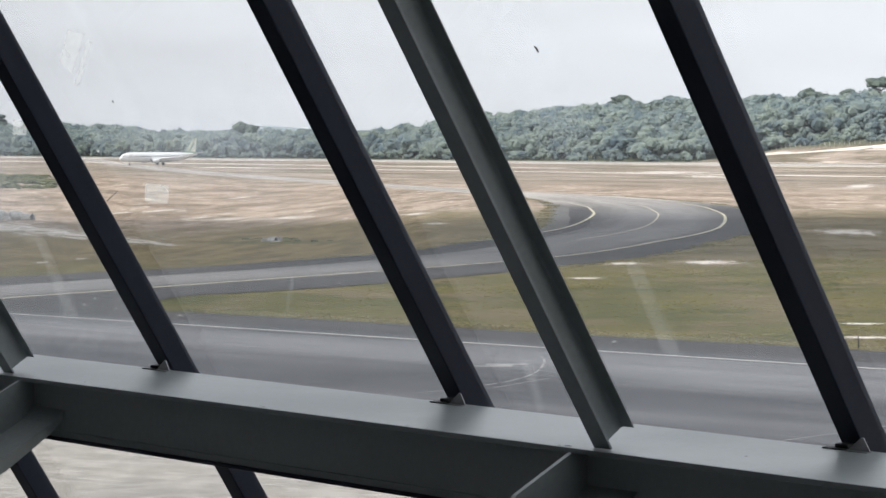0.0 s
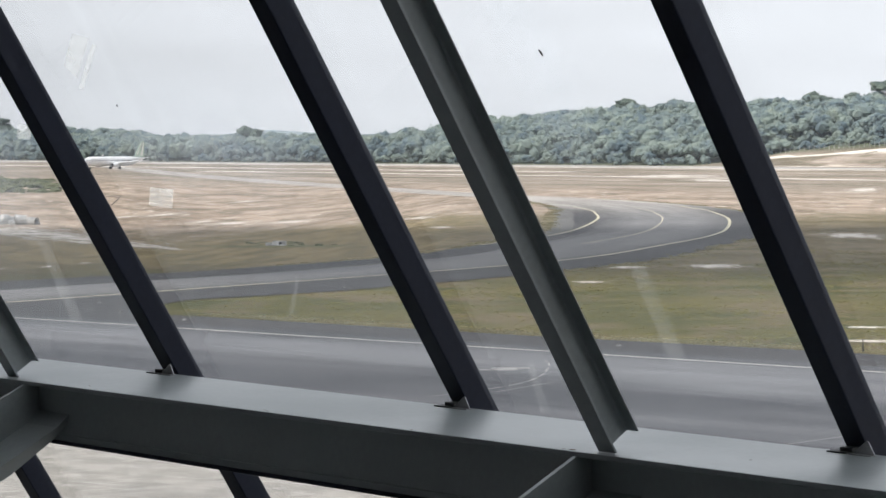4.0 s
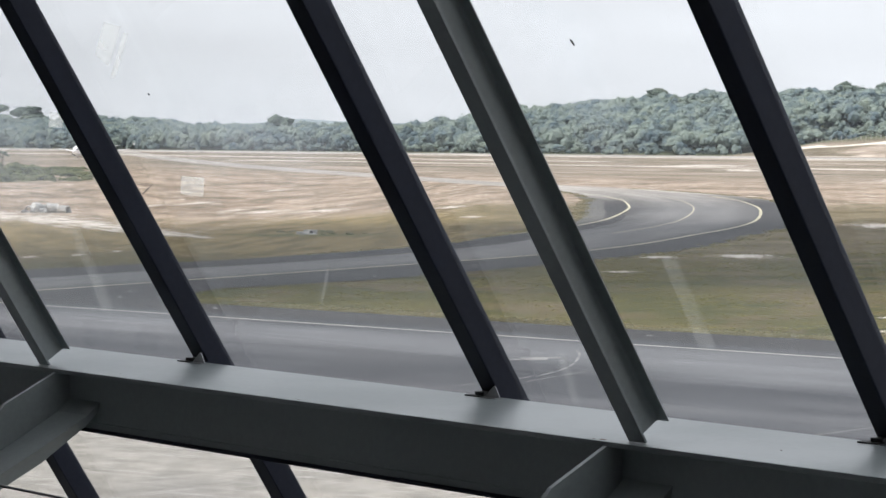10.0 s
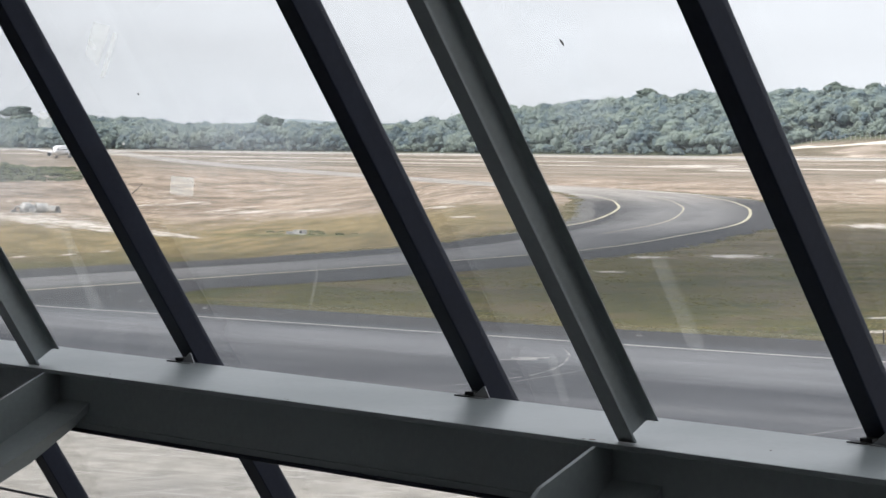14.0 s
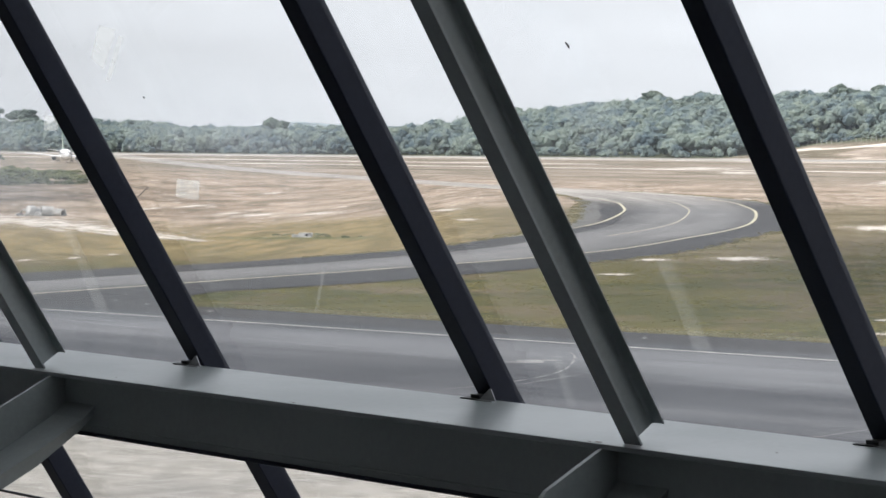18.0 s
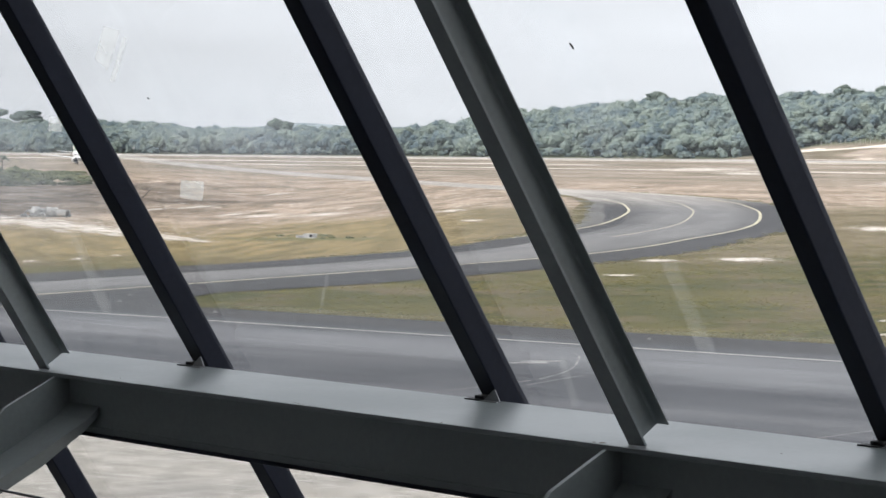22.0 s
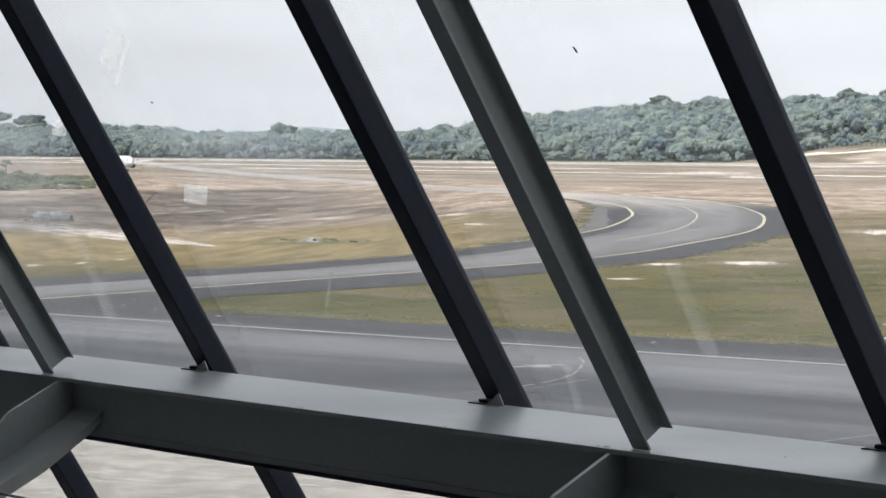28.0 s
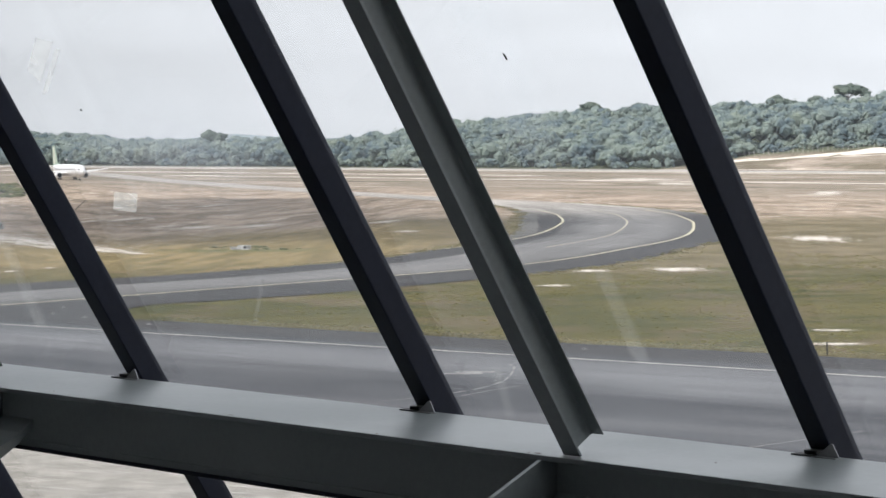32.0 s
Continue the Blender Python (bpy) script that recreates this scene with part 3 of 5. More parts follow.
# thin lip added to draw the highlight line low on the web
part("highlight_lip", boxes(E_LO, E_HI, 3.8895, 3.895, -0.1435, -0.1405, bevel=0.001), STEEL, beam)

# chipped and rusted spots on the top plate
for x, y, r in ((-5.175, 3.866, 0.004), (-5.195, 3.872, 0.002), (-4.62, 3.860, 0.003), (-4.094, 3.868, 0.009), (-4.115, 3.862, 0.004), (-6.02, 3.90, 0.003), (-3.72, 4.02, 0.003)):
    chip = bmesh.new()
    tube(chip, [[(x + r * (1 + 0.4 * noise.noise((x * 9, a, 0.0))) * math.cos(a), y + 0.6 * r * math.sin(a), z) for a in (k * 0.628 for k in range(10))] for z in (0.0002, 0.0008)])
    part("paint_chip", chip, RUST, beam, "small rusty chip in the paint")

# inner posts and the brackets that carry the beam
for e in POSTS:
    post = tagged(empty("steel_post"), "slanting grey painted steel channel post on the sill beam", "post", "posts along the facade")
    post.matrix_basis = sloped(e, 3.886)
    top = 3.55
    part("inner_flange", boxes(-0.052, 0.0, 0.0, 0.006, 0.0, top, bevel=0.0015), STEEL, post)
    root = [(-0.029 - 0.006 * math.sin(math.radians(a)), 0.073 + 0.006 * math.cos(math.radians(a))) for a in range(90, -1, -15)]
    part("web", prism([(-0.0415, 0.0062), (-0.035, 0.0062)] + root + [(-0.0415, 0.079)], 0.0, top, "z"), STEEL, post, "web with a rounded root")
    part("outer_flange", boxes(-0.052, -0.0005, 0.079, 0.0815, 0.0, top), STEEL, post)

for e in BRACKETS:
    br = tagged(empty("steel_bracket", (e, 0, EYE[2])), "tapered grey steel knee bracket under the sill beam", "bracket", "brackets under the sill beam")
    upper = [(3.893, -0.669), (3.852, -0.6685), (3.848, -0.666), (3.690, -0.742), (3.597, -0.835), (3.40, -0.955), (2.40, -1.46)]
    lower = [(2.20, -1.58), (3.20, -1.105), (3.549, -0.935), (3.716, -0.853), (3.856, -0.778), (3.893, -0.745)]
    part("web_plate", prism(upper + lower, -0.006, 0.006), STEEL, br)
    rings = []
    for n, z, w, th in ((3.896, -0.738, 0.156, 0.028), (3.856, -0.7725, 0.156, 0.029), (3.716, -0.847, 0.156, 0.044), (3.549, -0.9286, 0.156, 0.044), (3.2, -1.10, 0.156, 0.044), (2.2, -1.556, 0.156, 0.044)):
        rings.append([(-0.05, n, z), (w, n, z), (w, n - 0.006, z - th), (-0.05, n - 0.006, z - th)])
    part("lower_flange", tube(bmesh.new(), rings), STEEL, br)

# cable rail before the glazing
rail = tagged(empty("cable_rail", (0, 3.30, EYE[2] - 1.6)), "thin taut steel cable on slim posts", "railing")
part("cable", rod((-13.0, 0, 0.733), (3.0, 0, 0.733), 0.0034), CABLE, rail)
for x in (-13.0, -9.9, -1.0, 3.0):
    part("post", tube(bmesh.new(), [circle((x, 0, 0), 0.02, "z", 10), circle((x, 0, 0.77), 0.02, "z", 10)]), CABLE, rail)

# room
tagged(obj("floor", boxes(E_LO - 0.2, E_HI + 0.2, -7.0, 4.75, EYE[2] - 1.9, EYE[2] - 1.6), FLOORING), "grey terrazzo floor of the terminal", "floor", kind="structure")
tagged(obj("ceiling", boxes(E_LO - 0.2, E_HI + 0.2, -7.2, 2.35, Z_TOP + 3.27, Z_TOP + 3.6), CEILING), "pale panelled ceiling slab", "ceiling", kind="structure")
tagged(obj("wall_back", boxes(E_LO - 0.2, E_HI + 0.2, -7.25, -7.0, EYE[2] - 1.9, Z_TOP + 3.27), PLASTER), "plain pale plastered wall", "wall", kind="structure")
side = [(-7.0, EYE[2] - 1.6), (5.0, EYE[2] - 1.6), (2.25, Z_TOP + 3.27), (-7.0, Z_TOP + 3.27)]
tagged(obj("wall_west", prism(side, E_LO - 0.25, E_LO), PLASTER), "plain pale plastered end wall", "wall", kind="structure")
tagged(obj("wall_east", prism(side, E_HI, E_HI + 0.25), PLASTER), "plain pale plastered end wall", "wall", kind="structure")
tagged(obj("wall_lower", boxes(E_LO - 0.2, E_HI + 0.2, -7.2, 4.72, -0.2, EYE[2] - 1.9), PLASTER), "plain lower storeys of the terminal", "wall", kind="structure")

# ---- the airfield ----
def step(a, b, x):
    t = min(1.0, max(0.0, (x - a) / (b - a)))
    return t * t * (3 - 2 * t)


def terrain(e, n):
    """Level airfield; beyond the runway the land rises to wooded hills, higher to the east."""
    hill = float(np.interp(e, (-1900, -1650, -1500, -1400, -1320, -1283, -1245, -1205, -1098, -969, -880), (13, 7, 3.5, 5, 3, -1, 3, 14, 18, 22, 24)))
    z = step(955, 1085, n) * (hill + 3.0 * noise.noise((e * 0.006, n * 0.006, 0.3)))
    z += step(945, 980, n) * (1 - step(1000, 1060, n)) * float(np.interp(e, (-925, -890, -820, -700), (0, 2.6, 6.0, 9.0)))
    return z


def sheet(xs, ys, height):
    bm = bmesh.new()
    grid = [[bm.verts.new((x, y, height(x, y))) for x in xs] for y in ys]
    for a, b in zip(grid, grid[1:]):
        for i in range(len(xs) - 1):
            bm.faces.new((a[i], a[i + 1], b[i + 1], b[i]))
    return bm


xs = [-5200 + 200 * i for i in range(15)] + [-2200 + 25 * i for i in range(73)] + [-380 + 60 * i for i in range(18)] + [800, 1100, 1500, 2000]
ys = [-900, -500, -200, 0, 60, 120] + [150 + 25 * i for i in range(55)] + [1550, 1700, 1900, 2200, 2600, 3000, 3500, 4000, 4800]
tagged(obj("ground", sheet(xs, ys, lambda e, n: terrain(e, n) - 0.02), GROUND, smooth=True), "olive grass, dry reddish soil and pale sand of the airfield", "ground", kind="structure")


def catmull(pts, n=14):
    """A smooth line through a few corner points."""
    p = [Vector(pts[0]) * 2 - Vector(pts[1])] + [Vector(q) for q in pts] + [Vector(pts[-1]) * 2 - Vector(pts[-2])]
    out = []
    for i in range(1, len(p) - 2):
        for k in range(n):
            t = k / n
            out.append(0.5 * ((2 * p[i]) + (p[i + 1] - p[i - 1]) * t + (2 * p[i - 1] - 5 * p[i] + 4 * p[i + 1] - p[i + 2]) * t * t + (3 * p[i] - p[i - 1] - 3 * p[i + 1] + p[i + 2]) * t ** 3))
    out.append(p[-2])
    return out


def ribbon(line, a, b, z, cols=1, wobble=0.0, seed=0.0, ground=None, narrow=None):
    """A strip along a line, from a to b metres to its left, with uneven edges if wobble is given."""
    bm = bmesh.new()
    uv = bm.loops.layers.uv.new("UVMap")
    prev, u, place = None, 0.0, {}
    for i, p in enumerate(line):
        d = (line[min(i + 1, len(line) - 1)] - line[max(i - 1, 0)]).normalized()
        left = Vector((-d.y, d.x))
        u += (p - line[i - 1]).length if i else 0.0
        wa, wb = (wobble * noise.noise((u * 0.03, seed, 0)), wobble * noise.noise((u * 0.03, seed, 5))) if wobble else (0, 0)
        row = []
        for c in range(cols + 1):
            lo, hi = (k(u) if callable(k) else k for k in (a, b))
            v = ((lo + wa) + (hi + wb - lo - wa) * c / cols) * (narrow(u) if narrow else 1.0)
            q = p + left * v
            vert = bm.verts.new((q.x, q.y, z + (ground(q.x, q.y) if ground else 0.0)))
            place[vert] = (u, v)
            row.append(vert)
        if prev:
            for c in range(cols):
                f = bm.faces.new((prev[c], row[c], row[c + 1], prev[c + 1]))
                for lp in f.loops:
                    lp[uv].uv = place[lp.vert]
        prev = row
    return bm


CURVE = catmull([(-160, 20), (-172, 66), (-186, 118), (-203.5, 176), (-226.5, 215.5), (-244, 241.5), (-262.5, 263.8), (-290.5, 293.7), (-312, 314), (-334, 333), (-371, 358.5), (-415, 381), (-511, 421), (-703, 511), (-864, 594), (-1100, 725), (-1360, 880)], 30)
NEAR = [Vector((-260 + 20 * i, 77.5 + 3.4 * i)) for i in range(22)]

tagged(obj("apron", boxes(-700, 700, 4.9, 70, -0.3, 0.02), CONCRETE), "pale stained concrete apron before the terminal", "apron", kind="structure")
def near_rim(u):
    """Width to which the near taxiway's shoulder is paved: narrower towards the junction."""
    return float(np.interp(u, (0, 95, 112, 125, 142, 160, 420), (7.0, 8.0, 9.6, 9.4, 9.0, 10.0, 10.2)))


near_road = tagged(obj("road_1", ribbon(NEAR, -45, 3.0, 0.03, 4), NEAR_ASPHALT), "worn grey asphalt taxiway beside the apron", "taxiway", kind="structure")
part("shoulder", ribbon(NEAR, 3.0, near_rim, 0.032, 1, 0.5, 2.0), SHOULDER, near_road, "dark asphalt shoulder")
part("edge_line", ribbon(NEAR, -0.2, 0.2, 0.045), WHITEP, near_road, "faded white edge line")
LEAD = catmull([(-106.5, 98.5), (-104.2, 96.7), (-100.3, 92.7), (-97.9, 89.6), (-96.1, 86.0), (-94.9, 80.4), (-96.0, 72.0)], 6)
for k in range(0, len(LEAD) - 3, 4):
    part("lead_in_dash", ribbon(LEAD[k:k + 4], -0.07, 0.07, 0.046), WORN, near_road, "worn pale lead-in dash")
part("lead_in_line", ribbon([Vector((-94.4, 84.2)), Vector((-95.5, 87.2)), Vector((-96.5, 90.1))], -0.05, 0.05, 0.046), WORN, near_road, "worn pale lead-in line")
part("lead_in_line", ribbon([Vector((-70.2, 76.0)), Vector((-70.6, 80.0)), Vector((-71.2, 86.0))], -0.06, 0.06, 0.046), WORN, near_road, "worn yellow lead-in line")
for dx, dy, w, h in ((0, 0, 0.7, 0.9), (1.0, 0.6, 0.4, 0.3), (-1.0, -0.5, 0.5, 0.25)):
    m = Matrix.Translation((-103.7 + dx * 0.65 + dy * -0.76, 93.0 + dx * 0.76 + dy * 0.65, 0.046)) @ Matrix.Rotation(radians(49), 4, "Z")
    part("worn_mark", boxes(-w, w, -h, h, -0.002, 0.002, m), WORN, near_road, "worn white painted mark")
def thin(u):
    """The taxiway narrows and loses its shoulders towards the runway."""
    return 1.0 - 0.50 * step(320, 540, u)


def inner(u):
    """Inner edge of the taxiway, which is wider in the bend than on the straight."""
    return float(np.interp(u, (0, 101, 130, 162, 207, 257, 305), (2.5, 1.6, 0.8, 3.0, 5.5, 8.0, 10.2)))


def inner_shoulder(u):
    return inner(u) + float(np.interp(u, (0, 101, 114, 132, 162, 207, 257, 300, 345, 400, 470), (11.0, 10.4, 9.2, 7.6, 6.2, 5.6, 5.8, 6.6, 7.0, 5.0, 2.5)))


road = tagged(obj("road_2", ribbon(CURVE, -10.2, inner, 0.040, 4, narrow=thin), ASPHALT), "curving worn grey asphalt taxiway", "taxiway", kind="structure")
def outer_shoulder(u):
    return float(np.interp(u, (0, 92, 101, 111, 125, 165, 205, 400), (-18.0, -19.2, -20.6, -21.6, -21.4, -18.5, -16.8, -16.8)))


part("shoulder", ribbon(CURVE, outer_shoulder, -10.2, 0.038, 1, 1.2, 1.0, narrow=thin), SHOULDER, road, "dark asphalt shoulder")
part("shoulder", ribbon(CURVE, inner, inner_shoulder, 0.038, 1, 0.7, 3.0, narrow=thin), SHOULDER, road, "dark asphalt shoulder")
MOUTH = [p for p in CURVE if 90 < p.y < 122]


def mouth_edge(u):
    """Outer edge of the dark paving where the two taxiways meet."""
    return float(np.interp(u, (0, 5, 8, 12, 16, 20, 30), (-22.0, -27.0, -26.5, -23.0, -20.8, -19.4, -18.0)))


part("junction_shoulder", ribbon(MOUTH, mouth_edge, -13.0, 0.036, 2, 0.0, 7.0), SHOULDER, road, "dark asphalt where the taxiways meet")


def margin(u):
    return inner_shoulder(u) - float(np.interp(u, (215, 255, 345, 400), (0.0, 3.0, 3.2, 0.0)))


part("worn_margin", ribbon([p for p in CURVE if p.x > -420], margin, inner_shoulder, 0.044, 2, 0.5, 5.0), MARGIN, road, "paler worn margin of the shoulder")
bend = [p for p in CURVE if -352 < p.x]
part("edge_line", ribbon(bend, -10.38, -9.94, 0.05), YELLOW, road, "faded yellow edge line")
part("edge_line", ribbon([p for p in bend if p.x < -222], 9.94, 10.36, 0.05), YELLOW, road, "faded yellow edge line")
part("centre_line", ribbon([p for p in bend if p.x < -226], -0.11, 0.11, 0.05), YELLOW, road, "faded yellow centre line")
STRIP = [Vector((-2600 + 20 * i, 905)) for i in range(130)]
tagged(obj("road_3", ribbon(STRIP, -22, 22, 0.06), RUNWAY), "pale level runway before the woods", "runway", kind="structure")


def strip(n, half, e0, e1, wob, seed):
    line = [Vector((e0 + 10.0 * i, n)) for i in range(int((e1 - e0) / 10))]
    return tagged(obj("sand_strip", ribbon(line, -half, half, 0.05, 2, wob, seed, terrain), SAND), "long strip of bare pale sand in the dry grass", "sand", kind="structure")


strip(862, 9, -1900, -500, 4.0, 1.3)
strip(726, 8, -1500, -760, 9.0, 4.1)
strip(640, 6, -900, -380, 7.0, 8.2)
strip(982, 9, -895, -600, 3.0, 2.2)
strip(950, 3, -1000, -500, 2.5, 6.0)


def sand_patch(e, n, across, deep):
    """A flat oval of sand whose rim frays out in the material."""
    bm = bmesh.new()
    uv = bm.loops.layers.uv.new("UVMap")
    ring, unit = [], {}
    skew = 3.4 * step(-300, -330, e) * step(-480, -440, e)     # sheared so they slant as seen from the camera
    for i in range(28):
        a = 2 * math.pi * i / 28
        u, v = 1.45 * math.cos(a), 1.45 * math.sin(a)
        x, y = e + 0.652 * u * across - 0.758 * (v * deep + skew * u * across), n + 0.758 * u * across + 0.652 * (v * deep + skew * u * across)
        vert = bm.verts.new((x, y, terrain(x, y) + 0.016))
        unit[vert] = (u, v)
        ring.append(vert)
    f = bm.faces.new(ring)
    for lp in f.loops:
        lp[uv].uv = unit[lp.vert]
    return tagged(obj("sand_patch", bm, RAGGED_SAND), "bare patch of pale sand in the grass", "sand", kind="structure")


PATCHES = (
    (-218, 131, 0.8, 2.6),
    (-219, 137, 0.7, 2.2),
    (-223, 144, 0.6, 1.8),
    (-319, 232, 3.6, 8.3),
    (-318, 242, 4.0, 8.5),
    (-327, 232, 2.1, 7.1),
    (-364, 251, 3.0, 8.6),
    (-357, 238, 2.0, 9.7),
    (-433, 318, 2.3, 10.2),
    (-321, 270, 2.5, 7.8),
    (-283, 242, 1.8, 4.9),
    (-181, 178, 2.0, 2.9),
    (-164, 157, 1.6, 1.8),
    (-223, 260, 4.0, 12.2),
    (-434, 510, 7.8, 19.5),
    (-574, 602, 8.8, 30.5),
    (-659, 673, 16.0, 39.1),
    (-177, 186, 2.9, 5.2),
    (-112, 132, 1.6, 1.0),
    (-104, 123, 1.9, 1.3),
)
for e, n, across, deep in PATCHES:
    sand_patch(e, n, across * 1.25, deep * 1.1)


def sand_wash(points, z, label):
    """A run of washed-out sand along a line of (x, y, half width), frayed at both banks by its material."""
    line = catmull([(x, y) for x, y, w in points], 10)
    bm = bmesh.new()
    uv = bm.loops.layers.uv.new("UVMap")
    prev, unit, u = None, {}, 0.0
    for i, p in enumerate(line):
        d = (line[min(i + 1, len(line) - 1)] - line[max(i - 1, 0)]).normalized()
        u += (p - line[i - 1]).length if i else 0.0
        w = float(np.interp(i / 10, range(len(points)), [q[2] for q in points]))
        row = []
        for v in (-1.3, -0.65, 0.0, 0.65, 1.3):
            q = p + Vector((-d.y, d.x)) * v * w
            vert = bm.verts.new((q.x, q.y, terrain(q.x, q.y) + z))
            unit[vert] = (u / 14.0, v)
            row.append(vert)
        if prev:
            for a in range(4):
                f = bm.faces.new((prev[a], row[a], row[a + 1], prev[a + 1]))
                for lp in f.loops:
                    lp[uv].uv = unit[lp.vert]
        prev = row
    return tagged(obj("sand_wash", bm, WASH_SAND), label, "sand", kind="structure")


# the big wash runs down past the rubble heap and thins out towards the culvert
sand_wash(((-420, 214, 20), (-378, 204, 19), (-330, 193, 18), (-306, 187.5, 16.5), (-282, 181, 14), (-265, 175.5, 10), (-252, 172, 5), (-244, 170, 2.5)), 0.014, "broad wash of pale sand below the rubble heap")


# ---- woods ----
ICO = bmesh.new()
bmesh.ops.create_icosphere(ICO, subdivisions=1, radius=1.0)
ICO_V = [v.co.copy() for v in ICO.verts]
ICO_F = np.array([[v.index for v in f.verts] for f in ICO.faces])
ICO.free()


def crown_template(rng, lumps, sprays=560, size=0.058):
    """Ragged leafy clumps set in tiers on a broad uneven dome, with loose sprays of leaves about them; about 1 m in radius, base at 0. Triangles' corners."""
    cs, tris = [], []
    lop = rng.uniform(0, 6.28)
    for k in range(lumps):
        a, out = k * 2.4 + rng.uniform(-0.5, 0.5), 0.80 * math.sqrt((k + 0.3) / lumps)
        out *= 1.0 + 0.22 * math.cos(a - lop) + rng.uniform(-0.12, 0.12)
        r = rng.uniform(0.8, 1.35) * 1.2 / math.sqrt(lumps)
        cs.append((math.cos(a) * out, math.sin(a) * out, 0.26 + 0.46 * (1 - out * out) + rng.uniform(-0.15, 0.15), r))
    for k, (cx, cy, cz, r) in enumerate(cs):
        seed = Vector((rng.uniform(0, 50), rng.uniform(0, 50), rng.uniform(0, 50)))
        flat = Vector((1.15, 1.15, 0.72))
        vs = np.array([tuple(Vector((cx, cy, cz)) + v * flat * r * (1.0 + 0.5 * noise.noise(v * 2.0 + seed) + 0.3 * noise.noise(v * 5.0 + seed))) for v in ICO_V])
        keep = ICO_F[[i for i, f in enumerate(ICO_F) if vs[f, 2].mean() > cz - r * 0.5]]
        tris.append(vs[keep])
    leaves = []
    for k in range(sprays):
        cx, cy, cz, r = cs[k % lumps]
        u = Vector((rng.gauss(0, 1), rng.gauss(0, 1), rng.gauss(0.45, 0.8))).normalized()
        p = Vector((cx, cy, cz)) + Vector((u.x * 1.15, u.y * 1.15, u.z * 0.75)) * r * rng.uniform(0.8, 1.25)
        a = Vector((rng.gauss(0, 1), rng.gauss(0, 1), rng.gauss(0, 0.45))).normalized()
        b = Vector((rng.gauss(0, 1), rng.gauss(0, 1), rng.gauss(0, 0.8))).normalized()
        w = size * rng.uniform(0.45, 1.35)
        leaves.append((p - a * w, p + a * w * 0.9 - b * w * 0.3, p + b * w * 1.2))
    tris.append(np.array(leaves, dtype=np.float64))
    return np.concatenate(tris)


def quads_mesh(name, chunks, material, corners=3, smooth=True):
    """One mesh of loose faces from arrays of corners; corners that meet are welded, so that clumps shade smoothly."""
    v = np.concatenate(chunks).reshape(-1, 3).astype(np.float32)
    v, index = np.unique(v, axis=0, return_inverse=True)
    n = len(index) // corners
    me = bpy.data.meshes.new(name)
    me.vertices.add(len(v))
    me.vertices.foreach_set("co", v.ravel())
    me.loops.add(n * corners)
    me.loops.foreach_set("vertex_index", index.astype(np.int32).ravel())
    me.polygons.add(n)
    me.polygons.foreach_set("loop_start", np.arange(0, n * corners, corners, dtype=np.int32))
    me.polygons.foreach_set("use_smooth", np.full(n, smooth))
    me.update(calc_edges=True)
    me.materials.append(material)
    return me


def placed(t, x, y, z, r, h, turn):
    c, s = math.cos(turn), math.sin(turn)
    m = np.array([[c, -s, 0], [s, c, 0], [0, 0, 1]])
    return (t * np.array([r, r, h])) @ m.T + np.array([x, y, z])


rng = random.Random(11)
CROWNS = [crown_template(rng, (16, 20, 26, 32)[k % 4]) for k in range(12)]


def forest(name, spots, material, label):
    chunks = [placed(CROWNS[rng.randrange(12)], x, y, z, r, h, rng.uniform(0, 6.28)) for x, y, z, r, h in spots]
    ob = new(name, quads_mesh(name, chunks, material, smooth=False))
    return tagged(ob, label, "forest", kind="stuff")


def wood_edge(e):
    """Where the woods begin, beyond the runway."""
    return 955 + 50 * step(-930, -880, e) + 10 * noise.noise((e * 0.02, 0.5, 0.1))


spots = []
for row in range(13):
    e = -1920.0
    while e < -800:
        e += rng.uniform(3.9, 9.6) * (0.6, 0.8, 1.1)[min(row, 2)]
        n = wood_edge(e) + row * 9.5 + rng.uniform(-5, 5)
        k = (0.36, 0.66, 0.95)[min(row, 2)] * (1.0 if rng.random() < 0.7 else 0.6)
        r = (3.6 + 8.8 * rng.random() ** 1.4) * k
        h = min(r * rng.uniform(0.95, 2.2), 14.5)
        top = (3.5, 8.4, 12.0)[min(row, 2)] + rng.uniform(-2.5, 3.0)
        spots.append((e, n, terrain(e, n) + max(-0.5, top - h * 0.92), r, h))
for k in range(150):
    e, n = rng.uniform(-925, -800), rng.uniform(995, 1022)
    r = rng.uniform(1.6, 3.4)
    spots.append((e, n, terrain(e, n) - 0.6, r, r * rng.uniform(0.9, 1.6)))
forest("forest", spots, LEAF_HAZED, "dense green rainforest along the far side of the runway")


def tree(e, n, top, r, flat=0.5, lean=0.0, leaves=LEAF_DARK):
    """A tall emergent tree: tapered trunk, limbs and a broad uneven crown."""
    base = terrain(e, n)
    t = tagged(empty("tree", (e, n, base)), "tall emergent rainforest tree with a broad crown", "tree", "emergent trees")
    h = top + 2.0 - base
    split = h - r * flat * 2.2
    part("trunk", rod((0, 0, -0.4), (lean, 0, split), 0.55, 0.3), BARK, t)
    for k in range(5):
        a = k * 1.26 + e
        part("limb", rod((lean, 0, split - 0.5), (lean + math.cos(a) * r * 0.6, math.sin(a) * r * 0.6, split + r * flat * 0.9), 0.26, 0.08, 6), BARK, t)
    q = placed(CROWNS[int(abs(e)) % 12], lean, 0, split - 0.2 * r * flat, r * 1.2, r * flat * 2.15, e)
    ob = new("crown", quads_mesh("crown", [q], leaves, smooth=False))
    ob.parent = t
    return t


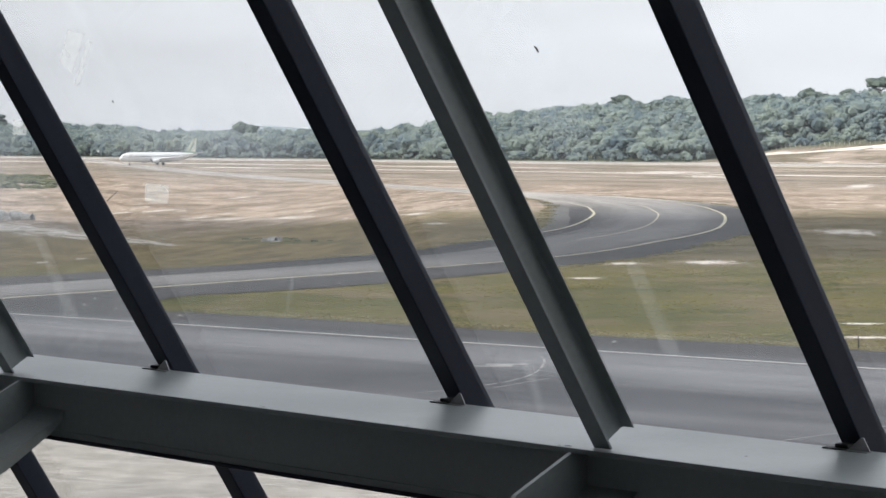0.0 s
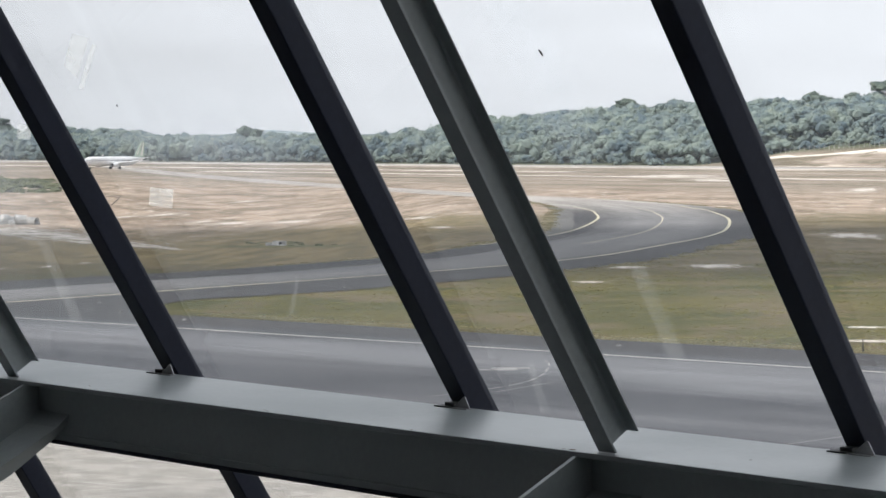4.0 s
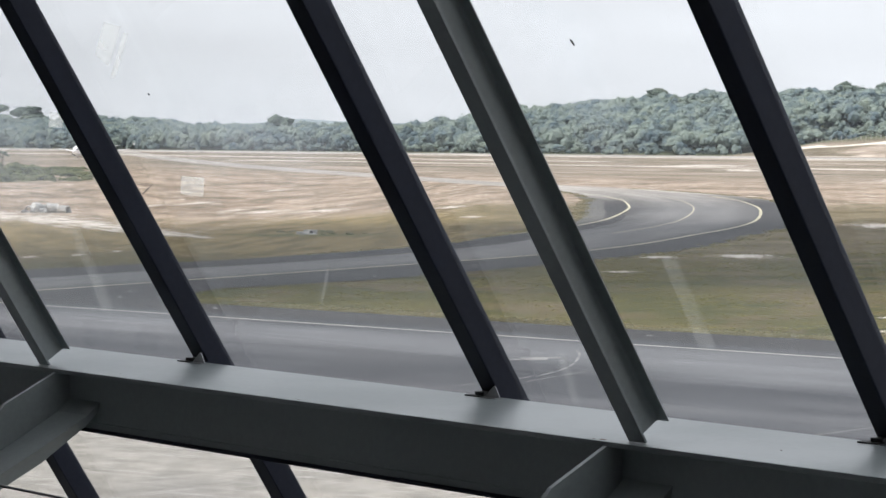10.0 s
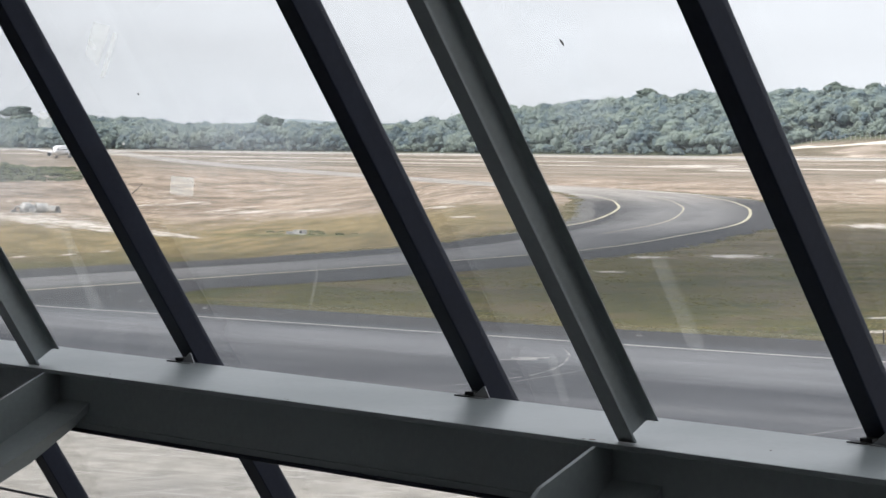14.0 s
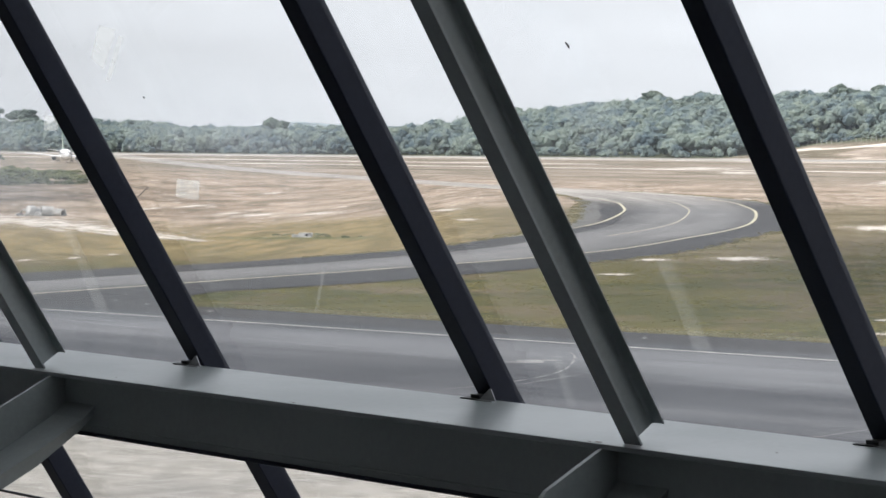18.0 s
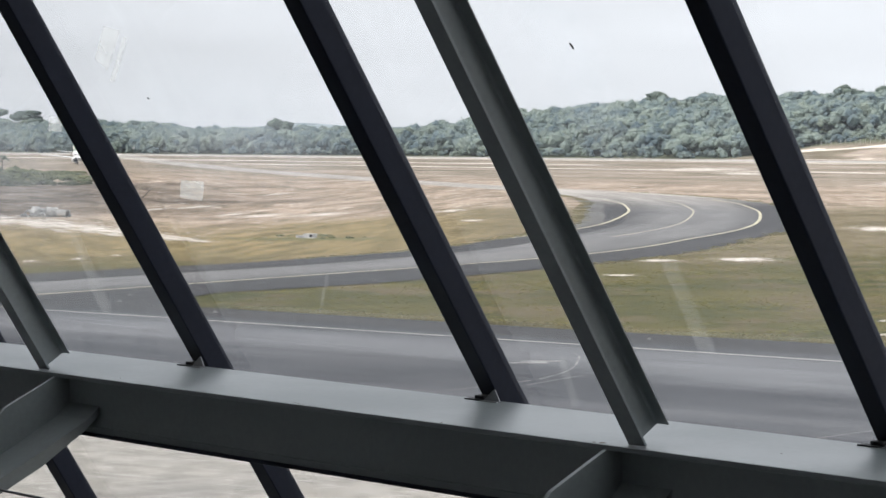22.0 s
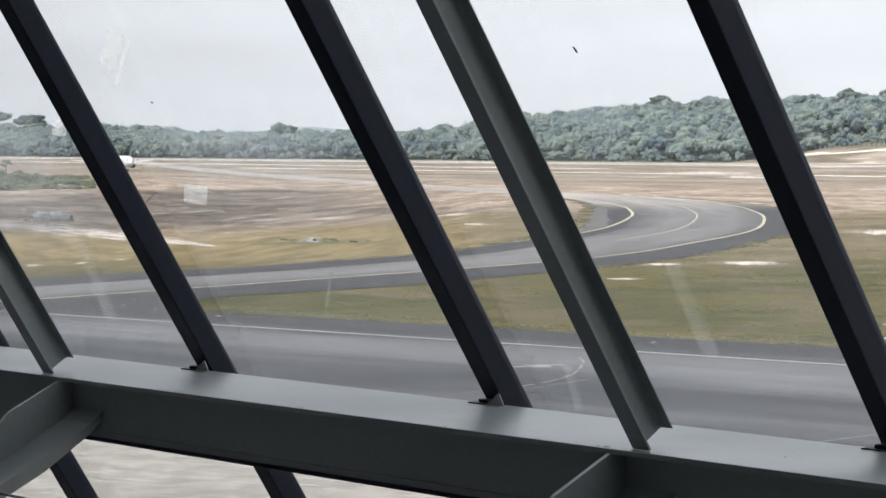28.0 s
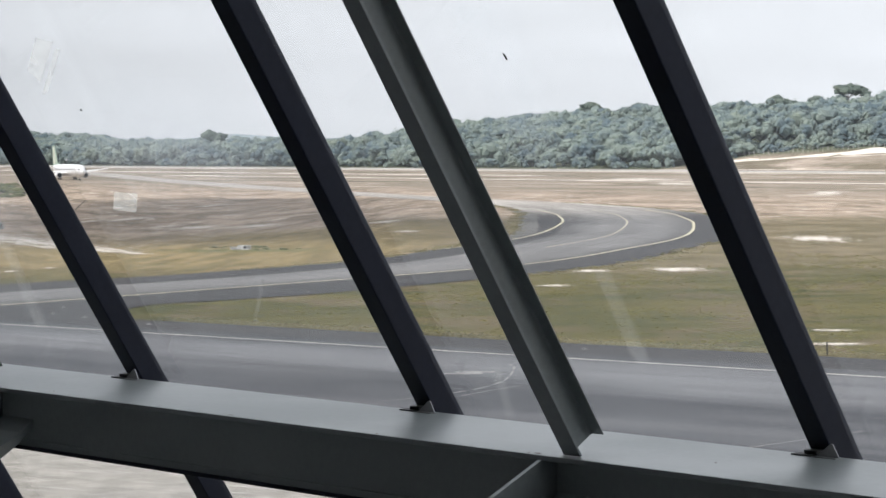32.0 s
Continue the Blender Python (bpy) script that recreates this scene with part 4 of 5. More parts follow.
for e, n, top, r, flat in ((-1098, 1080, 36.0, 6.5, 0.6), (-1079, 1085, 32.2, 3.6, 0.9), (-1069, 1090, 36.0, 7.5, 0.6), (-969, 1100, 38.5, 8.0, 0.55), (-936, 1090, 37.8, 4.2, 0.9), (-905, 1080, 43.0, 8.5, 0.42), (-1816, 1060, 33.0, 10.0, 0.45), (-1765, 1060, 31.0, 11.0, 0.5), (-1740, 1050, 24.0, 9.0, 0.5), (-1690, 1050, 27.0, 7.0, 0.6), (-1412, 1040, 21.5, 8.0, 0.6)):
    tree(e, n, top, r, flat)

# scrub beside the bare ground
spots = []
for k in range(420):
    e = rng.uniform(-720, -540)
    n = 345 - (e + 560) * 0.62 + rng.uniform(-42, 26)
    if n < -0.632 * e:
        low = 1.0 - step(0.56, 0.63, -n / e)
        spots.append((e, n, -0.7, rng.uniform(0.7, 3.0), rng.uniform(1.0, 4.8) * (0.35 + 0.65 * low)))
tagged(forest("scrub", spots, SCRUB, "pale green scrub bushes on the open field"), category="bushes")


def small_tree(e, n, h, r):
    t = tagged(empty("small_tree", (e, n, terrain(e, n))), "lone small tree with a dark rounded crown above the scrub", "tree")
    part("trunk", rod((0, 0, -0.3), (0.1, 0, h - r), 0.16, 0.09), BARK, t)
    for k in range(3):
        a = k * 2.1
        part("limb", rod((0.1, 0, h - r * 1.6), (math.cos(a) * r * 0.7, math.sin(a) * r * 0.7, h - r * 0.7), 0.08, 0.03, 6), BARK, t)
    clumps = [placed(CROWNS[3 + k], dx * r, dy * r, h - r * dz, r * s, r * s * 0.8, k * 1.7) for k, (dx, dy, dz, s) in enumerate(((0.0, 0.1, 0.9, 0.75), (0.75, 0.5, 1.3, 0.5), (-0.7, -0.5, 1.45, 0.55), (0.3, -0.6, 1.6, 0.4), (-0.35, 0.6, 1.05, 0.45)))]
    ob = new("crown", quads_mesh("crown", clumps, LEAF_DARK, smooth=False))
    ob.parent = t


small_tree(-602, 354, 7.2, 1.5)

# rubble heap of broken pipes and blocks: along and across the heap, radius, half length, turn; pipes first
def heap(u, v):
    x, y = -336.0 + 0.652 * u - 0.758 * v, 204.8 + 0.758 * u + 0.652 * v
    return x, y, terrain(x, y)


for u, v, r, half, turn in ((-2.55, 0.3, 0.50, 0.6, -35), (0.95, -0.3, 0.74, 0.85, 66), (2.85, -0.9, 0.55, 0.75, 15), (-0.2, 1.2, 0.6, 0.9, 75)):
    bm = bmesh.new()
    tube(bm, [circle((-half, 0, 0), r * 0.78, "x", 18), circle((-half, 0, 0), r, "x", 18), circle((half - 0.25, 0, 0), r, "x", 18), circle((half - 0.22, 0, 0), r * 1.12, "x", 18), circle((half, 0, 0), r * 1.12, "x", 18), circle((half, 0, 0), r * 0.78, "x", 18), circle((-half, 0, 0), r * 0.78, "x", 18)], False)
    ob = tagged(obj("concrete_pipe", bm, ROCK), "broken pale concrete pipe lying on bare ground", "pipe", "rubble heap")
    x, y, z = heap(u, v)
    ob.matrix_basis = Matrix.Translation((x, y, z + r * 0.9)) @ Matrix.Rotation(radians(turn), 4, "Z") @ Matrix.Rotation(radians(5), 4, "Y")
for k, (u, v, r, wide) in enumerate(((-1.35, 0.2, 1.05, 0.85), (-0.35, -0.5, 0.5, 0.6), (-0.8, 0.9, 0.8, 0.9), (0.1, -0.9, 0.3, 0.4), (-3.3, -0.2, 0.3, 0.4), (3.7, -0.8, 0.28, 0.4), (2.0, 0.7, 0.45, 0.5), (-2.0, -0.7, 0.28, 0.4))):
    bm = bmesh.new()
    bmesh.ops.create_icosphere(bm, subdivisions=2, radius=1.0)
    for vv in bm.verts:
        q = vv.co * (1 + 0.35 * noise.noise(vv.co * 1.1 + Vector((k * 3.1, 0, 0))) + 0.16 * noise.noise(vv.co * 3.4 + Vector((0, k * 2.7, 0))))
        vv.co = Vector((max(-0.8, min(0.85, q.x)) * wide, max(-0.8, min(0.8, q.y)) * r, max(-0.7, min(0.9, q.z)) * r))
    ob = tagged(obj("boulder", bm, ROCK), "grey lump of broken concrete on bare ground", "rock", "rubble heap")
    x, y, z = heap(u, v)
    ob.matrix_basis = Matrix.Translation((x, y, z + r * 0.5)) @ Matrix.Rotation(k * 1.1, 4, "Z")

# fringe of grass along the edge of the asphalt
tufts = np.zeros((9000, 4, 3))
for k in range(9000):
    e = rng.uniform(-150, -60)
    n = 77.5 + 3.4 * (e + 260) / 20 + near_rim((e + 260) * 1.014) * 1.014 - 0.1 + abs(rng.gauss(0, 1.3))
    a, h, w = rng.uniform(0, 6.28), rng.uniform(0.04, 0.13), rng.uniform(0.06, 0.2)
    c, s_ = math.cos(a) * w, math.sin(a) * w
    tufts[k] = ((e - c, n - s_, 0), (e + c, n + s_, 0), (e + c * 0.7 + rng.uniform(-0.05, 0.05), n + s_ * 0.7, h), (e - c * 0.7, n - s_ * 0.7 + rng.uniform(-0.05, 0.05), h * 0.8))
tagged(new("grass", quads_mesh("grass", [tufts], GRASS, 4, False)), "fringe of straw-coloured grass beside the asphalt", "grass", kind="stuff")

# ragged grass creeping over the shoulders of the curved taxiway
fringe = []
lengths = np.cumsum([0.0] + [(b - a).length for a, b in zip(CURVE, CURVE[1:])])
for k in range(15000):
    i = rng.randrange(80, 330)
    p, u = CURVE[i], float(lengths[i])
    d = (CURVE[i + 1] - CURVE[i - 1]).normalized()
    sparse = noise.noise((u * 0.11, 2.0 if k % 2 else 7.0, 0.0))
    if rng.random() > 0.35 + 0.9 * sparse:
        continue
    v = (inner_shoulder(u) + rng.gauss(0.5, 0.7)) if k % 2 else outer_shoulder(u) - rng.gauss(0.5, 0.8)
    q = p + Vector((-d.y, d.x)) * v * thin(u) + d * rng.uniform(-1.2, 1.2)
    a, h, w = rng.uniform(0, 6.28), rng.uniform(0.02, 0.08), rng.uniform(0.1, 0.4)
    c, s_ = math.cos(a) * w, math.sin(a) * w
    fringe.append(((q.x - c, q.y - s_, 0.03), (q.x + c, q.y + s_, 0.03), (q.x + c * 0.7, q.y + s_ * 0.7, 0.03 + h), (q.x - c * 0.7, q.y - s_ * 0.7, 0.03 + h * 0.8)))
tagged(new("grass", quads_mesh("grass", [np.array(fringe)], GRASS, 4, False)), "ragged grass along the shoulders of the curved taxiway", "grass", kind="stuff")

# tufts standing in the near grass, thicker in some drifts than in others
rnd = np.random.default_rng(5)
blades = []
while sum(len(b) for b in blades) < 70000:
    e, n = rnd.uniform(-235, -20), rnd.uniform(104, 225)
    edge = 77.5 + 3.4 * (e + 260) / 20 + near_rim((e + 260) * 1.014) * 1.014 + 0.4
    curve_e = float(np.interp(n, (60, 118, 176, 215, 255), (-151, -164, -184, -208, -238)))
    if n < edge or e < curve_e or rnd.random() > 0.25 + 2.2 * max(0.0, noise.noise((e * 0.09, n * 0.06, 0.4))) + 0.5 * max(0.0, noise.noise((e * 0.4, n * 0.3, 3.0))):
        continue
    k = 5
    at = np.array([e, n, -0.02]) + rnd.normal(0, 1, (k, 3)) * (0.22, 0.22, 0)
    turn = rnd.uniform(0, 6.28, k)
    side = np.stack([np.cos(turn), np.sin(turn), np.zeros(k)], 1) * rnd.uniform(0.03, 0.14, (k, 1))
    rise = np.stack([rnd.normal(0, 0.07, k), rnd.normal(0, 0.07, k), rnd.uniform(0.012, 0.034, k)], 1)
    blades.append(np.stack([at - side, at + side, at + side * 0.8 + rise, at - side * 0.7 + rise * 0.8], 1))
tagged(new("grass", quads_mesh("grass", [np.concatenate(blades)], FIELD_GRASS, 4, False)), "short olive and straw grass tufts of the airfield", "grass", kind="stuff")

# leaning pole, marker post, culvert, slabs and lights beside the taxiways
pole = tagged(empty("leaning_pole", (-426.5, 281.3, terrain(-426.5, 281.3))), "dark wooden pole leaning over on the dry field", "pole")
part("shaft", rod((0, 0, -0.2), (1.5, 1.6, 1.9), 0.10, 0.07), WOOD, pole)
marker = tagged(empty("marker_post", (-98.2, 115.4, 0)), "thin dark marker post in the grass", "post")
part("stake", rod((0, 0, -0.1), (-0.03, 0, 0.78), 0.045, 0.03), RUBBER, marker)
part("cap", rod((-0.03, 0, 0.76), (-0.03, 0, 0.82), 0.05, 0.04), RUBBER, marker)
culvert = tagged(empty("culvert", (-247.1, 186.4, terrain(-247, 186))), "small weathered concrete culvert head in the grass", "culvert")
culvert.rotation_euler = (0, 0, radians(49))
part("headwall", boxes(-0.8, 0.8, -0.15, 0.15, -0.1, 0.5, bevel=0.04), ROCK, culvert)
part("apron_slab", boxes(-0.9, 0.6, -1.0, -0.15, -0.05, 0.08, bevel=0.03), ROCK, culvert)
part("wing_wall", boxes(-1.6, -0.8, -0.45, -0.2, -0.1, 0.3, bevel=0.03), ROCK, culvert)
part("pipe_mouth", tube(bmesh.new(), [circle((0.1, -0.17, 0.22), 0.18, "y", 16), circle((0.1, -0.155, 0.22), 0.18, "y", 16)]), RUBBER, culvert, "dark pipe opening")
weeds = [placed(CROWNS[k % 12], -248.5 + rng.uniform(-7, 6), 188.0 + rng.uniform(-2, 5), terrain(-248, 188) - 0.2, rng.uniform(0.3, 0.7), rng.uniform(0.15, 0.4), k) for k in range(22)]
tagged(new("weeds", quads_mesh("weeds", weeds, SCRUB)), "green weeds round the culvert", "weeds", kind="stuff")
slab = tagged(empty("concrete_slab", (-105.3, 114.8, 0.0)), "small pale concrete slab set in the grass", "slab")
part("slab_body", boxes(-0.30, 0.30, -0.42, 0.42, -0.05, 0.07, Matrix.Rotation(radians(49), 4, "Z"), bevel=0.02), WORN, slab)


def light(e, n):
    t = tagged(empty("taxiway_light", (e, n, 0.036)), "low taxiway edge light on a pale round base", "light", "taxiway lights")
    part("base", tube(bmesh.new(), [circle((0, 0, -0.02), 0.20, "z", 18), circle((0, 0, 0.02), 0.20, "z", 18), circle((0, 0, 0.03), 0.16, "z", 18)]), WORN, t, "pale concrete base")
    part("stem", rod((0, 0, 0.03), (0, 0, 0.06), 0.04), CLIP, t)
    part("lens", tube(bmesh.new(), [circle((0, 0, 0.06), 0.06, "z", 12), circle((0, 0, 0.10), 0.06, "z", 12), circle((0, 0, 0.12), 0.03, "z", 12)]), WORN, t, "pale glass lens", True)


for e, n in ((-111.1, 108.7), (-160.7, 104.1), (-166.4, 108.7), (-155.6, 103.4), (-146.8, 102.7), (-173.4, 126.0), (-170.8, 135.4)):
    light(e, n)

# white boards at the edge of the woods
for e, n, h in ((-1446, 948, 4.2), (-1340, 950, 4.0)):
    board = tagged(empty("airfield_board", (e, n, terrain(e, n))), "small white board on a post before the woods", "sign", "boards by the runway")
    part("post", rod((0, 0, -0.2), (0, 0, h - 1.0), 0.08, 0.08), CABLE, board)
    part("panel", boxes(-0.7, 0.7, -0.06, 0.06, h - 1.3, h, Matrix.Rotation(radians(49), 4, "Z"), bevel=0.02), AC_WHITE, board, "plain white panel")

# boundary fence at the foot of the eastern woods
fence = tagged(empty("fence"), "low row of pale fence posts below the woods", "fence")
for k in range(34):
    e = -905 + k * 3.2
    part("post", rod((e, 992, terrain(e, 992) - 0.2), (e, 992, terrain(e, 992) + 2.0), 0.16, 0.16, 6), ROCK, fence)
part("wire", rod((-905, 992, terrain(-905, 992) + 1.6), (-800, 992, terrain(-800, 992) + 1.6), 0.03, 0.03, 6), CABLE, fence)

# far hills
bm = bmesh.new()
def ridge(cx, cy, span, depth, high):
    rows = []
    for j in range(9):
        row = []
        for i in range(41):
            u, v = i / 40 * 2 - 1, j / 8 * 2 - 1
            h = max(0.0, 1 - u * u) * max(0.0, 1 - v * v) * high * (0.75 + 0.5 * noise.noise((u * 5 + cx, v * 2, 0.2)) + 0.18 * noise.noise((u * 34, v * 6, 0.9)))
            row.append(bm.verts.new((cx + u * span, cy + v * depth, h - 3)))
        rows.append(row)
    for a, b in zip(rows, rows[1:]):
        for i in range(40):
            bm.faces.new((a[i], a[i + 1], b[i + 1], b[i]))
ridge(-3350, 2650, 900, 420, 33)
ridge(-3000, 2250, 420, 250, 22)
tagged(obj("backdrop", bm, HAZED_RIDGE, smooth=True), "wooded ridge on the horizon with haze painted into its colour", "hills", kind="structure")


# ---- the airliner ----
def airliner():
    ac = tagged(empty("airliner"), "white twin-engined jet airliner with a green and yellow tail", "airplane")
    bm = bmesh.new()
    rings = []
    for x, r, zc, f in ((19.6, 0.12, 2.85, 1), (19.2, 0.62, 2.95, 1), (18.4, 1.12, 3.1, 1), (17.2, 1.55, 3.3, 1.03), (15.5, 1.84, 3.45, 1.05), (13, 1.88, 3.5, 1.06), (6, 1.88, 3.5, 1.06), (0, 1.88, 3.5, 1.06), (-7, 1.88, 3.5, 1.06), (-10, 1.78, 3.62, 1.05), (-13.5, 1.38, 3.95, 1.04), (-17, 0.78, 4.4, 1.02), (-19.6, 0.22, 4.75, 1)):
        rings.append(circle((x, 0, zc), r * 1.06, "x", 28, r * f * 1.08))
    part("fuselage", tube(bm, rings), AC_WHITE, ac, "white painted fuselage", True)

    def foil(name, root, tip, material, parent=ac, label="", flip=1):
        """A tapered wing from its root (x lead, x trail, y, z, thickness) to its tip."""
        rows = []
        for t in (0, 0.33, 0.66, 1):
            le, te, y, z, th = (a + (b - a) * t for a, b in zip(root, tip))
            c = le - te
            rows.append([(le, y * flip, z), (le - 0.15 * c, y * flip, z + th * 0.5), (le - 0.45 * c, y * flip, z + th * 0.55), (te, y * flip, z + 0.02), (le - 0.45 * c, y * flip, z - th * 0.4), (le - 0.15 * c, y * flip, z - th * 0.42)])
        return part(name, tube(bmesh.new(), rows), material, parent, label, False)

    for s in (1, -1):
        foil("wing", (5.4, -2.6, 0.6, 2.35, 0.95), (-4.6, -6.4, 16.4, 4.0, 0.22), AC_WHITE, flip=s, label="swept pale grey wing")
        foil("tailplane", (-14.2, -17.6, 0.4, 4.75, 0.4), (-18.0, -19.4, 7.1, 5.5, 0.14), AC_WHITE, flip=s)
        eng = part("engine", tube(bmesh.new(), [circle((5.9, 4.85 * s, 1.85), 0.88, "x", 20, 0.84), circle((5.6, 4.85 * s, 1.85), 1.04, "x", 20, 0.98), circle((4.2, 4.85 * s, 1.87), 1.08, "x", 20, 1.02), (circle((2.2, 4.85 * s, 1.92), 0.86, "x", 20))]), AC_WHITE, ac, "white engine nacelle", True)
        part("intake_lip", tube(bmesh.new(), [circle((5.93, 4.85 * s, 1.85), 0.90, "x", 20, 0.86), circle((6.02, 4.85 * s, 1.85), 0.96, "x", 20, 0.92), circle((5.75, 4.85 * s, 1.85), 1.05, "x", 20, 1.0)], False), AC_METAL, eng, "bare metal intake lip", True)
        part("fan", tube(bmesh.new(), [circle((5.94, 4.85 * s, 1.85), 0.84, "x", 20, 0.8), circle((5.97, 4.85 * s, 1.85), 0.2, "x", 20)]), AC_DARK, eng, "dark engine fan", True)
        part("exhaust", tube(bmesh.new(), [circle((2.3, 4.85 * s, 1.92), 0.62, "x", 16), circle((0.9, 4.85 * s, 1.98), 0.3, "x", 16)]), AC_METAL, eng, "bare metal exhaust cone", True)
        part("pylon", prism([(4.6, 2.75), (1.2, 2.6), (0.6, 2.9), (3.6, 3.0)], 4.72 * s, 4.98 * s, "y"), AC_WHITE, ac)
        gear = part("main_gear", rod((-0.9, 2.86 * s, 2.4), (-0.9, 2.86 * s, 0.56), 0.16, 0.13), AC_GREY, ac, "grey landing gear leg")
        for w in (-0.42, 0.42):
            y = 2.86 * s + w
            wheel = part("wheel", tube(bmesh.new(), [circle((-0.9, y - 0.18, 0.56), 0.46, "y", 18), circle((-0.9, y - 0.13, 0.56), 0.56, "y", 18), circle((-0.9, y + 0.13, 0.56), 0.56, "y", 18), circle((-0.9, y + 0.18, 0.56), 0.46, "y", 18)]), RUBBER, gear, "black tyre")
        part("gear_door", boxes(-2.0, 0.2, 2.2 * s - 0.03, 2.2 * s + 0.03, 1.2, 2.2), AC_WHITE, ac)
        tagged(part("cabin_windows", windows(s), AC_DARK, ac, "row of small dark cabin windows"), kind="stuff")
        for x in (15.0, -11.8):
            y = 1.962 if x > 0 else 1.62
            part("door", boxes(x - 0.43, x + 0.43, (y - 0.05) * s if s > 0 else y * s - 0.012, y * s + 0.012 if s > 0 else (y - 0.05) * s, 3.0, 4.75, bevel=0.01), AC_GREY, ac, "grey outlined cabin door")
        part("cockpit_window", prism([(17.35, 3.92), (18.35, 3.72), (18.05, 4.12), (17.5, 4.38)], 0.55 * s, 1.36 * s, "y"), AC_DARK, ac, "dark cockpit window")
    part("windscreen", prism([(17.75, 4.0), (18.55, 3.66), (18.62, 3.72), (17.85, 4.52)], -0.62, 0.62, "y"), AC_DARK, ac, "dark cockpit windscreen")
    fin = part("fin", prism([(-11.6, 5.3), (-13.6, 6.0), (-17.6, 12.3), (-20.0, 12.4), (-19.0, 5.1)], -0.16, 0.16, "y"), AC_HAZED_GREEN, ac, "green tail fin")
    for s in (1, -1):
        part("fin_stripe", prism([(-14.4, 6.4), (-15.3, 6.5), (-18.2, 11.6), (-17.5, 11.6)], s * 0.165, s * 0.172, "y"), AC_YELLOW, fin, "yellow stripe on the fin")
        part("fin_patch", prism([(-16.4, 5.8), (-18.6, 5.9), (-19.3, 11.9), (-18.6, 11.9), (-17.9, 9.0)], s * 0.165, s * 0.172, "y"), AC_YELLOW, fin, "yellow patch on the fin")
    ng = part("nose_gear", rod((14.6, 0, 1.9), (14.6, 0, 0.4), 0.12, 0.1), AC_GREY, ac, "grey nose gear leg")
    for y in (-0.24, 0.24):
        part("wheel", tube(bmesh.new(), [circle((14.6, y - 0.1, 0.36), 0.28, "y", 16), circle((14.6, y - 0.07, 0.36), 0.36, "y", 16), circle((14.6, y + 0.07, 0.36), 0.36, "y", 16), circle((14.6, y + 0.1, 0.36), 0.28, "y", 16)]), RUBBER, ng, "black tyre")
    return ac


def windows(s):
    bm = bmesh.new()
    for k in range(44):
        x = 13.4 - k * 0.53
        box(bm, x - 0.13, x + 0.13, 1.90 * s if s > 0 else 1.985 * s, 1.985 * s if s > 0 else 1.90 * s, 3.72, 4.08)
    return bm


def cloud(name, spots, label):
    """An unseen flat-based cloud of many rounded heaps, made for its shade: along, deep, radius in metres about its
    middle.
    """
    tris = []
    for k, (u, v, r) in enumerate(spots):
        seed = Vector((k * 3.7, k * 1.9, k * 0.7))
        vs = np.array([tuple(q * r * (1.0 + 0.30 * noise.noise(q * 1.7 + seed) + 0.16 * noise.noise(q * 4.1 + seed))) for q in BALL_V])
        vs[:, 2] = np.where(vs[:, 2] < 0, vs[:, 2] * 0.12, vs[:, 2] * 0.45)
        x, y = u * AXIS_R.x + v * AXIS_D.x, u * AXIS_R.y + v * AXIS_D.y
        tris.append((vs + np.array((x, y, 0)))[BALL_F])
    return tagged(new(name, quads_mesh(name, tris, SHADE_CLOUD)), label, "cloud", kind="structure")


